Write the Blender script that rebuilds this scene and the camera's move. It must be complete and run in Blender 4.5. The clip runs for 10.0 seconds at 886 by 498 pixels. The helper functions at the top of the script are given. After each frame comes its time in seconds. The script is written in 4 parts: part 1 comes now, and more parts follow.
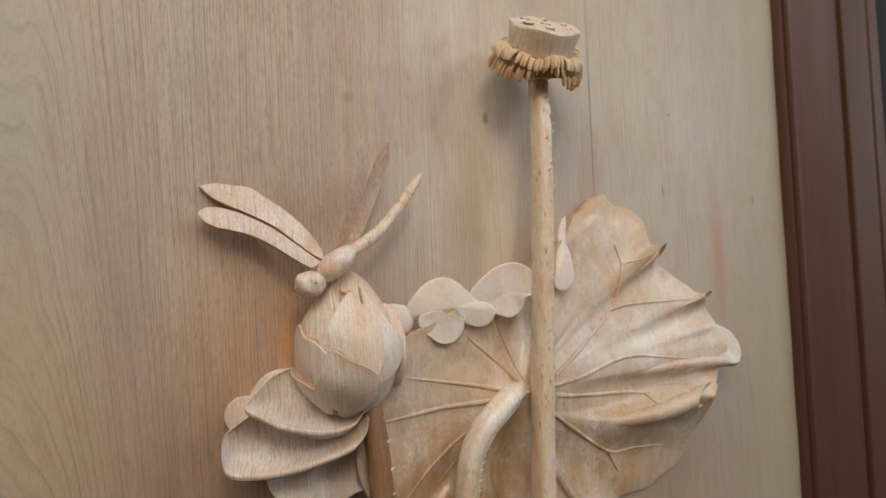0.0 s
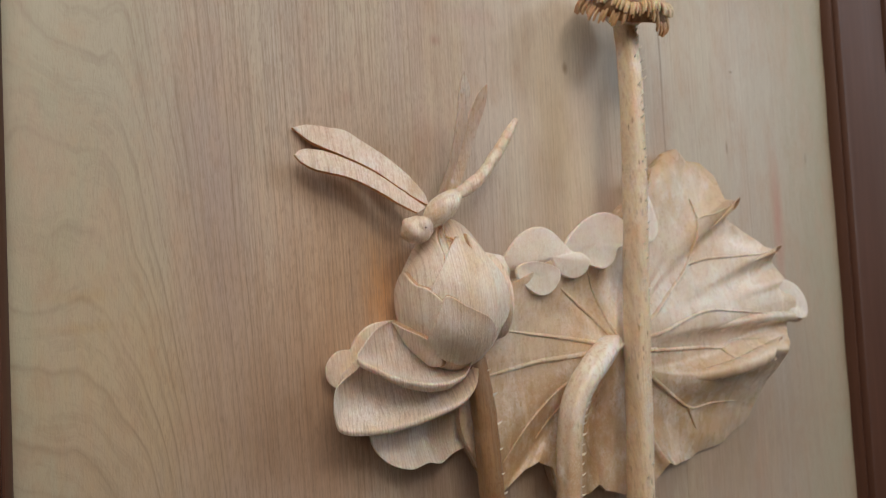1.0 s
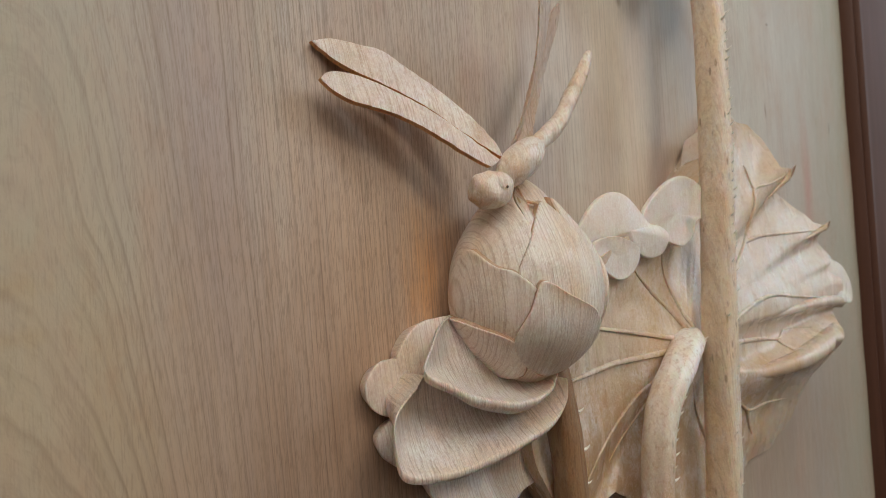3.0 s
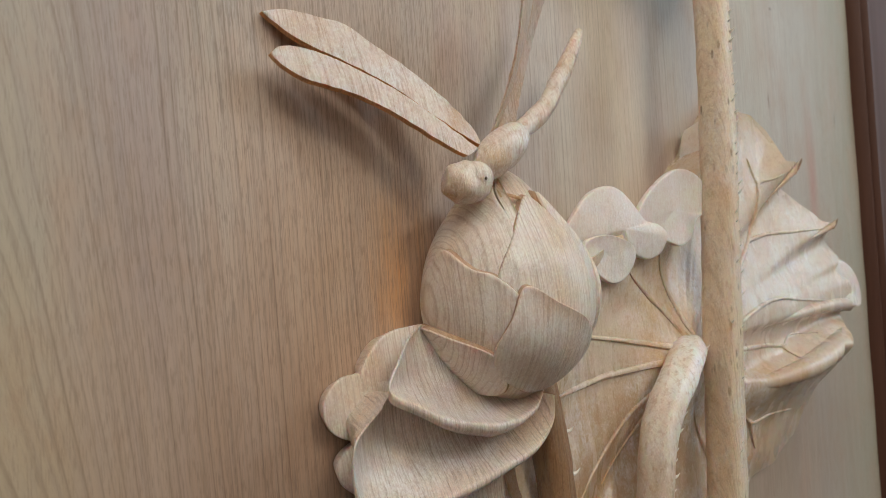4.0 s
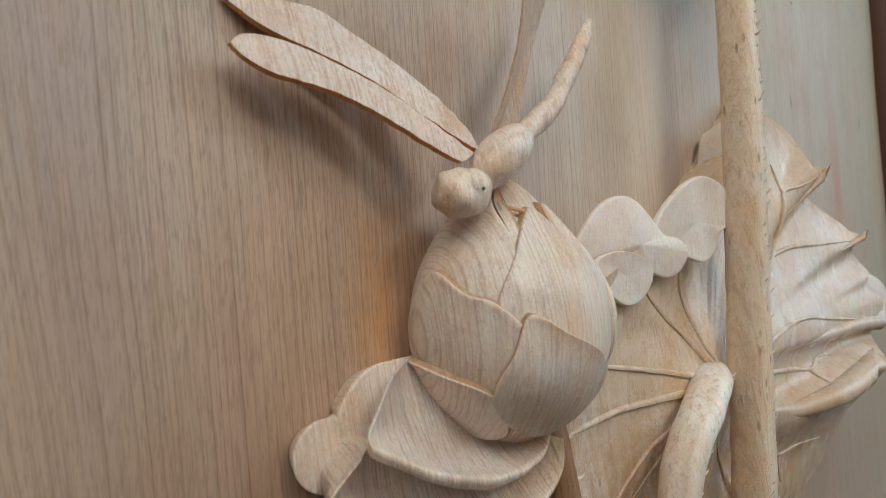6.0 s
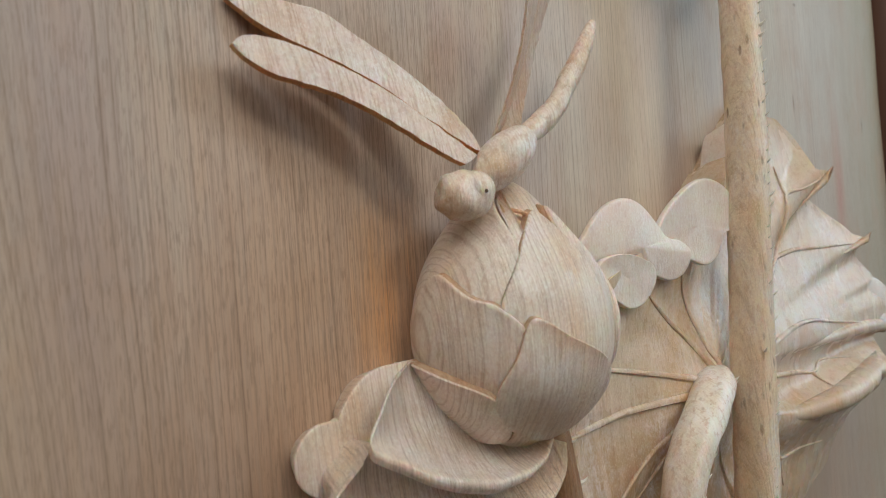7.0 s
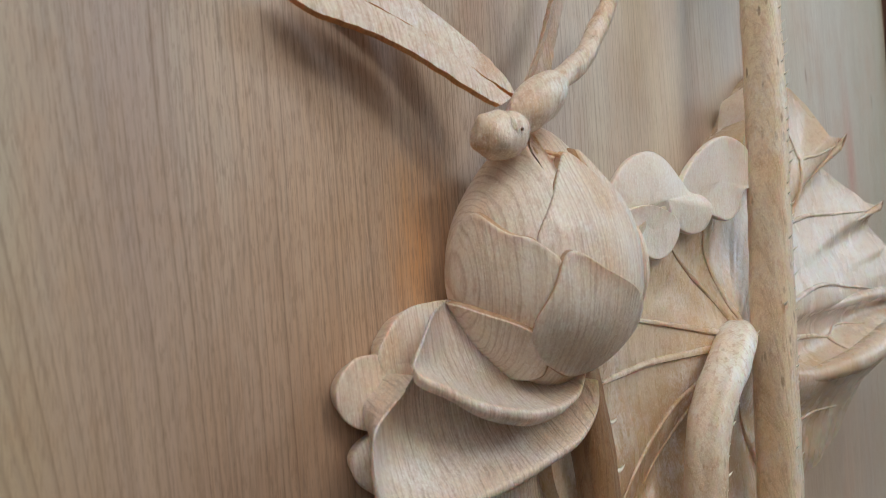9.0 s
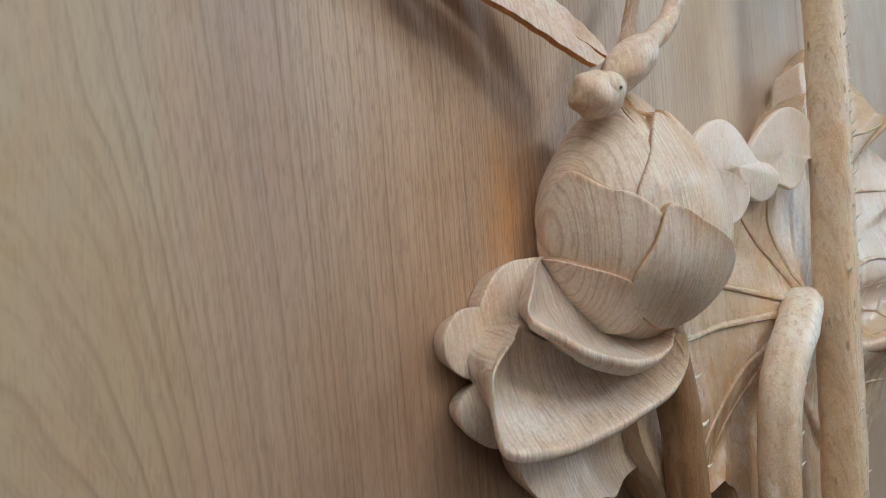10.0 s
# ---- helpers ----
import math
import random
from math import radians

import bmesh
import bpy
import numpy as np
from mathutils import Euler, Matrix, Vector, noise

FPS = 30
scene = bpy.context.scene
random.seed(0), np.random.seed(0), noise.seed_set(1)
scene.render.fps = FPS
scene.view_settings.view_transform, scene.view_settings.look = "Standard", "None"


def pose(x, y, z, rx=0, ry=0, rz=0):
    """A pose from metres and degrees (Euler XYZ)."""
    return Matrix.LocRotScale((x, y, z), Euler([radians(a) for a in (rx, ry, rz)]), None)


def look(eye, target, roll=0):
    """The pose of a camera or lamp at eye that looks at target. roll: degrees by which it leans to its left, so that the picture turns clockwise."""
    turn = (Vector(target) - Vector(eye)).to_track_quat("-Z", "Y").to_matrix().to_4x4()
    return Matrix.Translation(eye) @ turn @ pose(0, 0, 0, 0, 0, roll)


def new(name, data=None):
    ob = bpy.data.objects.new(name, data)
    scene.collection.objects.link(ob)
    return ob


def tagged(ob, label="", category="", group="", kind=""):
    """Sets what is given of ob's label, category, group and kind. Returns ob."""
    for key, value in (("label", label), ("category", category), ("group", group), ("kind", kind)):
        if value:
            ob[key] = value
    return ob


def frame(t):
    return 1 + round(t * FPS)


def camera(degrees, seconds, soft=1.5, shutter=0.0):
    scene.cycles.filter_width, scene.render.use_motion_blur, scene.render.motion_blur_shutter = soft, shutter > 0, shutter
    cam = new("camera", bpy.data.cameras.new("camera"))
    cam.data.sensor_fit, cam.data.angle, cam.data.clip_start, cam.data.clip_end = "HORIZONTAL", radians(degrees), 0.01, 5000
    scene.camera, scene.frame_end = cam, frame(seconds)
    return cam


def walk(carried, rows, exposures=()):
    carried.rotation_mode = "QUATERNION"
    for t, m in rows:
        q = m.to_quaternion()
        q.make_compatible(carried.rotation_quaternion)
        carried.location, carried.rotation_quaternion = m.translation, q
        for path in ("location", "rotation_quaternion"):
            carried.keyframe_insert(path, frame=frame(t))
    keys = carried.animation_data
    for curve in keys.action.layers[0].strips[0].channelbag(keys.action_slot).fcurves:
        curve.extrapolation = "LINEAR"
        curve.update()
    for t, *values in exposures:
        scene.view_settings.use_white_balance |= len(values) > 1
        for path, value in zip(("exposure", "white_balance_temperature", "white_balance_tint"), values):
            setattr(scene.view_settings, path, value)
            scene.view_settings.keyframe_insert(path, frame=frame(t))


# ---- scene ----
cam = camera(64.7, 10.0, 0.8)
cam.data.dof.use_dof, cam.data.dof.focus_distance, cam.data.dof.aperture_fstop = True, 0.34, 14.0

PATH = [
    (0, (-0.241, -0.547, 1.474), (0.523, 1.299, 1.571), -2.3),
    (0.5, (-0.302, -0.515, 1.453), (0.585, 1.276, 1.543), -3.0),
    (1, (-0.338, -0.477, 1.443), (0.567, 1.304, 1.526), -3.0),
    (1.5, (-0.353, -0.443, 1.445), (0.553, 1.338, 1.523), -3.0),
    (2, (-0.368, -0.39, 1.447), (0.656, 1.328, 1.487), -2.9),
    (2.5, (-0.375, -0.335, 1.443), (0.806, 1.278, 1.487), -3.5),
    (4, (-0.333, -0.276, 1.444), (0.894, 1.304, 1.475), -3.5),
    (4.5, (-0.327, -0.262, 1.444), (0.903, 1.314, 1.484), -3.6),
    (5, (-0.314, -0.256, 1.451), (0.915, 1.322, 1.482), -3.4),
    (5.5, (-0.304, -0.249, 1.45), (0.921, 1.331, 1.495), -3.6),
    (7, (-0.303, -0.243, 1.451), (0.921, 1.338, 1.502), -3.5),
    (7.5, (-0.302, -0.243, 1.449), (0.923, 1.338, 1.502), -3.5),
    (8, (-0.297, -0.24, 1.443), (0.926, 1.341, 1.496), -3.5),
    (8.5, (-0.301, -0.236, 1.432), (0.927, 1.342, 1.491), -3.6),
    (9, (-0.319, -0.238, 1.427), (0.908, 1.34, 1.488), -3.6),
    (9.5, (-0.341, -0.231, 1.419), (0.89, 1.343, 1.497), -3.8),
    (10, (-0.356, -0.219, 1.411), (0.877, 1.355, 1.479), -3.7),
]
walk(cam, [(t, look(eye, target, roll)) for t, eye, target, roll in PATH],
     [(0, -0.09, 6300, 8), (1.0, -0.10, 6250, 7), (2.5, -0.15, 6000, 5), (4, -0.08, 5800, 3), (7.5, -0.10, 5700, 2), (10, -0.03, 5700, 3)])

# world and lights
world = bpy.data.worlds.new("world")
scene.world = world
world.use_nodes = True
sky = world.node_tree.nodes.new("ShaderNodeTexSky")
sky.sky_type, sky.sun_disc, sky.sun_elevation, sky.sun_rotation = "NISHITA", False, radians(40), radians(120)
world.node_tree.links.new(sky.outputs[0], world.node_tree.nodes["Background"].inputs[0])
world.node_tree.nodes["Background"].inputs[1].default_value = 0.08


def lamp(name, eye, target, size, watts, colour):
    data = bpy.data.lights.new(name, "AREA")
    data.shape, data.size, data.size_y, data.energy, data.color = "RECTANGLE", size[0], size[1], watts, colour
    ob = new(name, data)
    ob.matrix_world = look(eye, target)
    return ob


# two small lamps out of view, placed by how the shadows fall
lamp("unseen_lamp", (-0.28, -1.95, 2.62), (-0.05, 0, 1.48), (0.40, 0.40), 10.0, (1.0, 0.87, 0.73))
lamp("unseen_lamp", (1.20, -1.55, 2.50), (0.0, 0, 1.50), (0.34, 0.34), 8.0, (0.86, 0.93, 1.0))
# two broad fill lamps, added to brighten the top and lift the shadows
lamp("unseen_lamp", (-0.70, -0.95, 2.75), (0.0, 0, 1.72), (1.9, 0.9), 18.5, (1.0, 0.90, 0.80))
lamp("unseen_lamp", (-1.5, -3.0, 2.92), (-0.2, 0, 1.40), (1.8, 1.6), 19.0, (1.0, 0.90, 0.80))
lamp("window_light", (2.17, -1.60, 2.05), (0.0, -0.2, 1.60), (1.4, 1.1), 9, (0.84, 0.92, 1.0))


# materials
def links(mat):
    mat.use_nodes = True
    return mat.node_tree.nodes, mat.node_tree.links


class Web:
    """Short hand for building node trees."""

    def __init__(self, name):
        self.mat = bpy.data.materials.new(name)
        self.n, self.l = links(self.mat)
        self.bsdf = self.n["Principled BSDF"]

    def node(self, kind, **inputs):
        node = self.n.new(kind)
        for key, value in inputs.items():
            self.put(node.inputs[key.replace("_", " ")], value)
        return node

    def put(self, socket, value):
        if isinstance(value, bpy.types.NodeSocket):
            self.l.new(value, socket)
        else:
            socket.default_value = value

    def maths(self, op, a, b=0.0, c=0.0):
        node = self.n.new("ShaderNodeMath")
        node.operation = op
        for socket, value in zip(node.inputs, (a, b, c)):
            self.put(socket, value)
        return node.outputs[0]

    def place(self):
        return self.node("ShaderNodeNewGeometry").outputs["Position"]

    def scaled(self, vector, sx, sy, sz):
        node = self.n.new("ShaderNodeMapping")
        self.put(node.inputs["Vector"], vector)
        node.inputs["Scale"].default_value = (sx, sy, sz)
        return node.outputs[0]

    def noise(self, vector, scale, detail=3.0, rough=0.55):
        node = self.node("ShaderNodeTexNoise", Vector=vector, Scale=scale, Detail=detail, Roughness=rough)
        return node.outputs["Fac"]

    def ramp(self, value, *stops):
        node = self.n.new("ShaderNodeValToRGB")
        self.put(node.inputs[0], value)
        ramp = node.color_ramp.elements
        while len(ramp) < len(stops):
            ramp.new(0.5)
        for element, (at, colour) in zip(ramp, stops):
            element.position = at
            element.color = (*colour, 1) if isinstance(colour, tuple) else (colour, colour, colour, 1)
        return node.outputs[0]

    def mix(self, factor, a, b, blend="MIX"):
        node = self.n.new("ShaderNodeMix")
        node.data_type, node.blend_type = "RGBA", blend
        self.put(node.inputs[0], factor)
        self.put(node.inputs[6], a if isinstance(a, bpy.types.NodeSocket) else (*a, 1))
        self.put(node.inputs[7], b if isinstance(b, bpy.types.NodeSocket) else (*b, 1))
        return node.outputs[2]

    def finish(self, colour, rough, bump=None, strength=0.2, depth=0.0004, specular=0.4):
        self.put(self.bsdf.inputs["Base Color"], colour)
        self.put(self.bsdf.inputs["Roughness"], rough)
        self.bsdf.inputs["Specular IOR Level"].default_value = specular
        if bump is not None:
            node = self.node("ShaderNodeBump", Strength=strength, Distance=depth, Height=bump)
            self.l.new(node.outputs[0], self.bsdf.inputs["Normal"])
        return self.mat


def wood(name, light, dark, rings, fibres, spacing=0.0026, panel=False, blotch=0.5, specks=0.0, rough=0.45, stripes=True, chalk=0.0, tooled=0.0):
    """Pale timber whose upright growth rings and fibres run through the solid."""
    w = Web(name)
    at = w.place()
    split = w.node("ShaderNodeSeparateXYZ", Vector=at)
    x, y, z = split.outputs
    slow = w.noise(w.scaled(at, 9, 9, 1.6), 1.0, 2.0)
    wander = w.maths("MULTIPLY", w.maths("SUBTRACT", slow, 0.5), 0.030)
    wander = w.maths("ADD", wander, w.maths("MULTIPLY", w.maths("SUBTRACT", w.noise(w.scaled(at, 45, 45, 9), 1.0, 3.0), 0.5), 0.0036))
    if panel:
        # the rings swing into tall arches towards one edge: each is traced down to where it meets the board's foot
        off = w.maths("MAXIMUM", w.maths("ADD", x, 0.40), 0.002)
        rise = w.maths("ADD", w.maths("SUBTRACT", z, 1.0), w.maths("MULTIPLY", w.maths("SUBTRACT", w.noise(w.scaled(at, 7, 7, 5), 1.0, 2.0), 0.5), 0.10))
        arch = w.maths("ADD", w.maths("DIVIDE", w.maths("MAXIMUM", rise, 0.01), 1370.0), w.maths("POWER", off, 4.0))
        across = w.maths("SUBTRACT", w.maths("POWER", arch, 0.25), 0.40)
        across = w.maths("ADD", w.maths("ADD", across, w.maths("MULTIPLY", y, -0.45)), w.maths("MULTIPLY", wander, 0.5))
    else:
        # the carvings cut across the rings, which then show as upright lines and nested curves
        across = w.maths("ADD", w.maths("MULTIPLY", y, -0.2), w.maths("MULTIPLY", wander, 0.9))
        across = w.maths("ADD", w.maths("ADD", x, w.maths("MULTIPLY", z, 0.05)), across)
    deep = w.maths("ADD", y, w.maths("MULTIPLY", x, 0.45))
    if panel:
        right = w.maths("MAXIMUM", w.maths("SUBTRACT", x, 0.27), 0.0)
        across = w.maths("ADD", across, w.maths("MULTIPLY", w.maths("MULTIPLY", right, 2.2), w.maths("SUBTRACT", z, 1.1)))
    grainwise = w.node("ShaderNodeCombineXYZ", X=across, Y=deep, Z=z).outputs[0]
    stretch = w.noise(w.scaled(grainwise, 48 if panel else 40, 0, 0), 1.0, 2.0)
    ring = w.maths("FRACT", w.maths("ADD", w.maths("DIVIDE", across, spacing), w.maths("MULTIPLY", stretch, 5.0 if panel else 7.0)))
    ring = w.ramp(ring, (0.0, 0.0), (0.62, 0.0), (0.76, 0.25), (0.85, 1.0), (0.93, 0.0)) if panel else w.ramp(ring, (0.0, 0.0), (0.66, 0.03), (0.86, 1.0), (0.97, 0.0))
    fade = w.ramp(w.noise(w.scaled(grainwise, 170 if panel else 42, 6, 7 if panel else 9), 1.0, 3.0), (0.38, 0.22 if panel else 0.45), (0.62, 1.0))
    ring = w.maths("MULTIPLY", w.maths("MULTIPLY", ring, fade), rings)
    streak = w.ramp(w.noise(w.scaled(grainwise, 1050, 60, 9 if panel else 34), 1.0, 4.0, 0.75), (0.50, 0.0), (0.63, 1.0))
    fine = w.ramp(w.noise(w.scaled(grainwise, 2300, 500, 36 if panel else 130), 1.0, 2.0, 0.6), (0.46, 0.0), (0.66, 1.0))
    streak, fine = w.maths("MULTIPLY", streak, fibres), w.maths("MULTIPLY", fine, fibres * (0.95 if panel else 0.7))
    if panel:
        mid = w.maths("ADD", w.maths("ABSOLUTE", w.maths("ADD", x, 0.21)), w.maths("MULTIPLY", w.maths("SUBTRACT", slow, 0.5), 0.10))
        strong = w.ramp(mid, (0.08, 1.0), (0.19, 0.40))
        calm = w.ramp(off, (0.08, 0.5), (0.17, 1.0))
        ring = w.maths("MULTIPLY", ring, w.maths("MULTIPLY", w.maths("MAXIMUM", strong, 0.7), calm))
        streak, fine = (w.maths("MULTIPLY", w.maths("MULTIPLY", v, strong), calm) for v in (streak, fine))
        strong = w.maths("MULTIPLY", strong, calm)
    colour = w.mix(w.noise(w.scaled(at, 14, 14, 14), 1.0, 4.0), light, tuple(0.65 * a + 0.35 * b for a, b in zip(light, dark)))
    if stripes:
        band = w.noise(w.scaled(at, 10, 4, 0.9), 1.0, 2.0, 0.5)
        colour = w.mix(w.ramp(band, (0.40, 0.0), (0.60, 0.75)), colour, (light[0] * 0.84, light[1] * 0.70, light[2] * 0.64))
        band = w.noise(w.scaled(at, 17, 5, 1.2), 1.3, 2.0, 0.5)
        colour = w.mix(w.ramp(band, (0.46, 0.0), (0.64, 0.8)), colour, (light[0] * 0.98, light[1] * 0.97, light[2] * 0.80))
    if panel:
        # darker to either side, weaker light put into the colour; greener at the rims
        edge = w.ramp(w.maths("ABSOLUTE", w.maths("SUBTRACT", x, 0.02)), (0.13, 0.0), (0.32, 1.0))
        colour = w.mix(edge, colour, (light[0] * 0.79, light[1] * 0.765, light[2] * 0.74))
        rim = w.ramp(w.maths("ABSOLUTE", w.maths("ADD", x, w.maths("MULTIPLY", w.maths("SUBTRACT", slow, 0.5), 0.12))), (0.26, 0.0), (0.35, 0.8))
        colour = w.mix(rim, colour, (light[0] * 0.74, light[1] * 0.79, light[2] * 0.66))

        # soft-edged colour spot: real stains, and shade put into the board's colour
        def stain_and_shade(cx, cz, rx, rz, tint, weight, colour):
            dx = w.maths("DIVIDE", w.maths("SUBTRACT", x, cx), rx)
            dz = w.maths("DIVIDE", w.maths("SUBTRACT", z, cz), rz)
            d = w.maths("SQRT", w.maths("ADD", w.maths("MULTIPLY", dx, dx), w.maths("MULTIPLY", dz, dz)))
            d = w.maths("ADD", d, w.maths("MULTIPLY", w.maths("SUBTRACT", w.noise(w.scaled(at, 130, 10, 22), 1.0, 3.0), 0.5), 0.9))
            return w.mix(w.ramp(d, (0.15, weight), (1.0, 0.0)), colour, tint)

        colour = stain_and_shade(-0.200, 1.43, 0.085, 0.20, (0.60, 0.44, 0.32), 0.7, colour)
        colour = stain_and_shade(-0.175, 1.43, 0.090, 0.17, (0.64, 0.43, 0.28), 0.8, colour)
        colour = stain_and_shade(0.22, 1.60, 0.14, 0.20, (0.60, 0.55, 0.46), 0.7, colour)
        # lighter colour to offset the shadows of pod and wings
        colour = stain_and_shade(0.0, 1.62, 0.085, 0.18, (0.74, 0.65, 0.54), 0.9, colour)
        colour = stain_and_shade(-0.262, 1.42, 0.034, 0.26, (0.40, 0.285, 0.25), 0.8, colour)
        colour = stain_and_shade(-0.200, 1.36, 0.050, 0.14, (0.45, 0.28, 0.165), 0.65, colour)
        # darker under the petals and at bottom left: shade put into the colour
        colour = stain_and_shade(-0.225, 1.315, 0.075, 0.10, (0.40, 0.235, 0.15), 0.85, colour)
        colour = stain_and_shade(-0.320, 1.27, 0.130, 0.15, (0.36, 0.275, 0.20), 0.85, colour)
        colour = stain_and_shade(-0.160, 1.56, 0.060, 0.10, (0.47, 0.35, 0.28), 0.5, colour)
        colour = stain_and_shade(0.105, 1.60, 0.030, 0.14, (0.50, 0.44, 0.40), 0.6, colour)
        colour = stain_and_shade(0.20, 1.66, 0.040, 0.16, (0.56, 0.49, 0.38), 0.5, colour)
        # darker low down and beneath the leaf, standing in for the light's falloff
        colour = stain_and_shade(0.33, 1.30, 0.060, 0.10, (0.44, 0.34, 0.25), 0.5, colour)
        colour = stain_and_shade(-0.05, 1.24, 0.20, 0.07, (0.34, 0.21, 0.125), 0.7, colour)
        colour = stain_and_shade(0.17, 1.27, 0.16, 0.085, (0.36, 0.26, 0.18), 0.8, colour)
        # shadow of the upright wings, put into the colour
        colour = stain_and_shade(-0.102, 1.551, 0.020, 0.032, (0.52, 0.35, 0.28), 0.55, colour)
        colour = stain_and_shade(-0.093, 1.628, 0.007, 0.006, (0.40, 0.22, 0.17), 0.7, colour)
        colour = stain_and_shade(-0.166, 1.578, 0.006, 0.008, (0.40, 0.24, 0.18), 0.7, colour)
        colour = stain_and_shade(-0.060, 1.650, 0.040, 0.010, (0.56, 0.40, 0.34), 0.5, colour)
        colour = stain_and_shade(-0.343, 1.443, 0.026, 0.006, (0.42, 0.30, 0.16), 0.6, colour)
        colour = stain_and_shade(-0.344, 1.424, 0.028, 0.005, (0.40, 0.28, 0.15), 0.6, colour)
        # lower left darkened in colour where the lamps leave it too bright
        colour = stain_and_shade(-0.26, 1.37, 0.12, 0.11, (0.44, 0.285, 0.19), 0.65, colour)
        colour = stain_and_shade(-0.143, 1.432, 0.024, 0.060, (0.66, 0.32, 0.115), 0.9, colour)
        colour = stain_and_shade(-0.150, 1.470, 0.022, 0.030, (0.56, 0.34, 0.18), 0.35, colour)
        colour = stain_and_shade(-0.165, 1.345, 0.030, 0.040, (0.36, 0.17, 0.08), 0.55, colour)
        colour = stain_and_shade(0.288, 1.487, 0.010, 0.085, (0.52, 0.24, 0.18), 0.75, colour)
        colour = stain_and_shade(0.031, 1.617, 0.0035, 0.007, (0.20, 0.12, 0.07), 0.8, colour)
        colour = stain_and_shade(0.142, 1.63, 0.0016, 0.13, (0.22, 0.15, 0.10), 0.6, colour)
        colour = stain_and_shade(0.235, 1.632, 0.003, 0.002, (0.08, 0.06, 0.04), 0.9, colour)
        colour = stain_and_shade(0.222, 1.555, 0.0014, 0.008, (0.08, 0.05, 0.03), 0.9, colour)
        colour = stain_and_shade(0.337, 1.548, 0.0014, 0.008, (0.10, 0.07, 0.04), 0.8, colour)
        # tan band of the pod's long cast shadow, put into the colour
        colour = stain_and_shade(0.02, 1.56, 0.045, 0.11, (0.58, 0.41, 0.22), 0.5, colour)
        colour = stain_and_shade(-0.32, 1.40, 0.09, 0.16, (0.58, 0.44, 0.25), 0.45, colour)
    def patch(cx, cz, rx, rz, tint, weight, colour, ragged=0.9):
        dx = w.maths("DIVIDE", w.maths("SUBTRACT", x, cx), rx)
        dz = w.maths("DIVIDE", w.maths("SUBTRACT", z, cz), rz)
        d = w.maths("SQRT", w.maths("ADD", w.maths("MULTIPLY", dx, dx), w.maths("MULTIPLY", dz, dz)))
        d = w.maths("ADD", d, w.maths("MULTIPLY", w.maths("SUBTRACT", w.noise(w.scaled(at, 70, 70, 24), 1.0, 4.0), 0.5), ragged))
        return w.mix(w.ramp(d, (0.28, weight), (1.05, 0.0)), colour, tint)

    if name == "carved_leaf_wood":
        # brown lower leaf: its own stain plus the light's falloff put into the colour
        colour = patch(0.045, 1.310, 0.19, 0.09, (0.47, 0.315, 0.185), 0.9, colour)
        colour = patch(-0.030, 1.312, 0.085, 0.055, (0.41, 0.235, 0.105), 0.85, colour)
        # paler on the side away from the bud: whitish sheen put into the colour
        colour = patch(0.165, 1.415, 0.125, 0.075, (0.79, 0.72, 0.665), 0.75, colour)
    # pale patches put white highlights into wings, figure and petals; brown ones are stains
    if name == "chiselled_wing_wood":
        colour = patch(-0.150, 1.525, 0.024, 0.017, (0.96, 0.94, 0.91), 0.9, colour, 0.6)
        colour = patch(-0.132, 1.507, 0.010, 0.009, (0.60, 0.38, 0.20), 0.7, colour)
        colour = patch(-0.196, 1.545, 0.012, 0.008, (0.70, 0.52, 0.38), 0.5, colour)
    if name == "pale_figure_wood":
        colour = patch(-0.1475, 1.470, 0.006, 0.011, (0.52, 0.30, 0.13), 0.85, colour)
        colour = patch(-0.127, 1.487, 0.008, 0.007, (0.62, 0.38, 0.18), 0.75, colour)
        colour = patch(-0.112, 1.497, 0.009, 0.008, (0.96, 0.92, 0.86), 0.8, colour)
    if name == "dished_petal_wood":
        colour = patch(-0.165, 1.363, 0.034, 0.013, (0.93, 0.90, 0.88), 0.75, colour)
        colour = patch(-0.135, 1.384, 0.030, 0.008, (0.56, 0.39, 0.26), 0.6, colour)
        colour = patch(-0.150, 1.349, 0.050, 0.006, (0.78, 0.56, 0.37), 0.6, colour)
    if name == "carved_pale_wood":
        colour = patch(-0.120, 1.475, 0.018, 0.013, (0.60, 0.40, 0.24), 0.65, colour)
        # lit right flank of the bud, put into the colour
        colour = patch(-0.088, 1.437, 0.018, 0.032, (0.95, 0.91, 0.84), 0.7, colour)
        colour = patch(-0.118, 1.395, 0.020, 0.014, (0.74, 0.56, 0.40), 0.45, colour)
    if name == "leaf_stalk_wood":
        # pale highlight where it bends into the leaf, shade further down, both in colour
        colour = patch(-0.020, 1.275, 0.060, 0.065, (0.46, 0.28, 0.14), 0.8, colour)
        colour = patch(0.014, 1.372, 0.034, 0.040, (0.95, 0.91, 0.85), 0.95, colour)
    if specks:
        cell = w.node("ShaderNodeTexVoronoi", Vector=w.scaled(at, 240, 240, 75), Scale=1.0)
        dot = w.ramp(cell.outputs["Distance"], (0.14, specks), (0.26, 0.0))
        keep = w.ramp(w.noise(w.scaled(at, 60, 60, 40), 1.0, 0.0), (0.45, 0.0), (0.55, 1.0))
        colour = w.mix(w.maths("MULTIPLY", dot, keep), colour, tuple(c * 0.6 for c in dark))
    cloud = w.noise(w.scaled(at, 34, 34, 9), 1.0, 4.0, 0.6)
    honey = (light[0] * 0.86, light[1] * 0.72, light[2] * 0.62) if panel else (light[0] * 0.86, light[1] * 0.68, light[2] * 0.48)
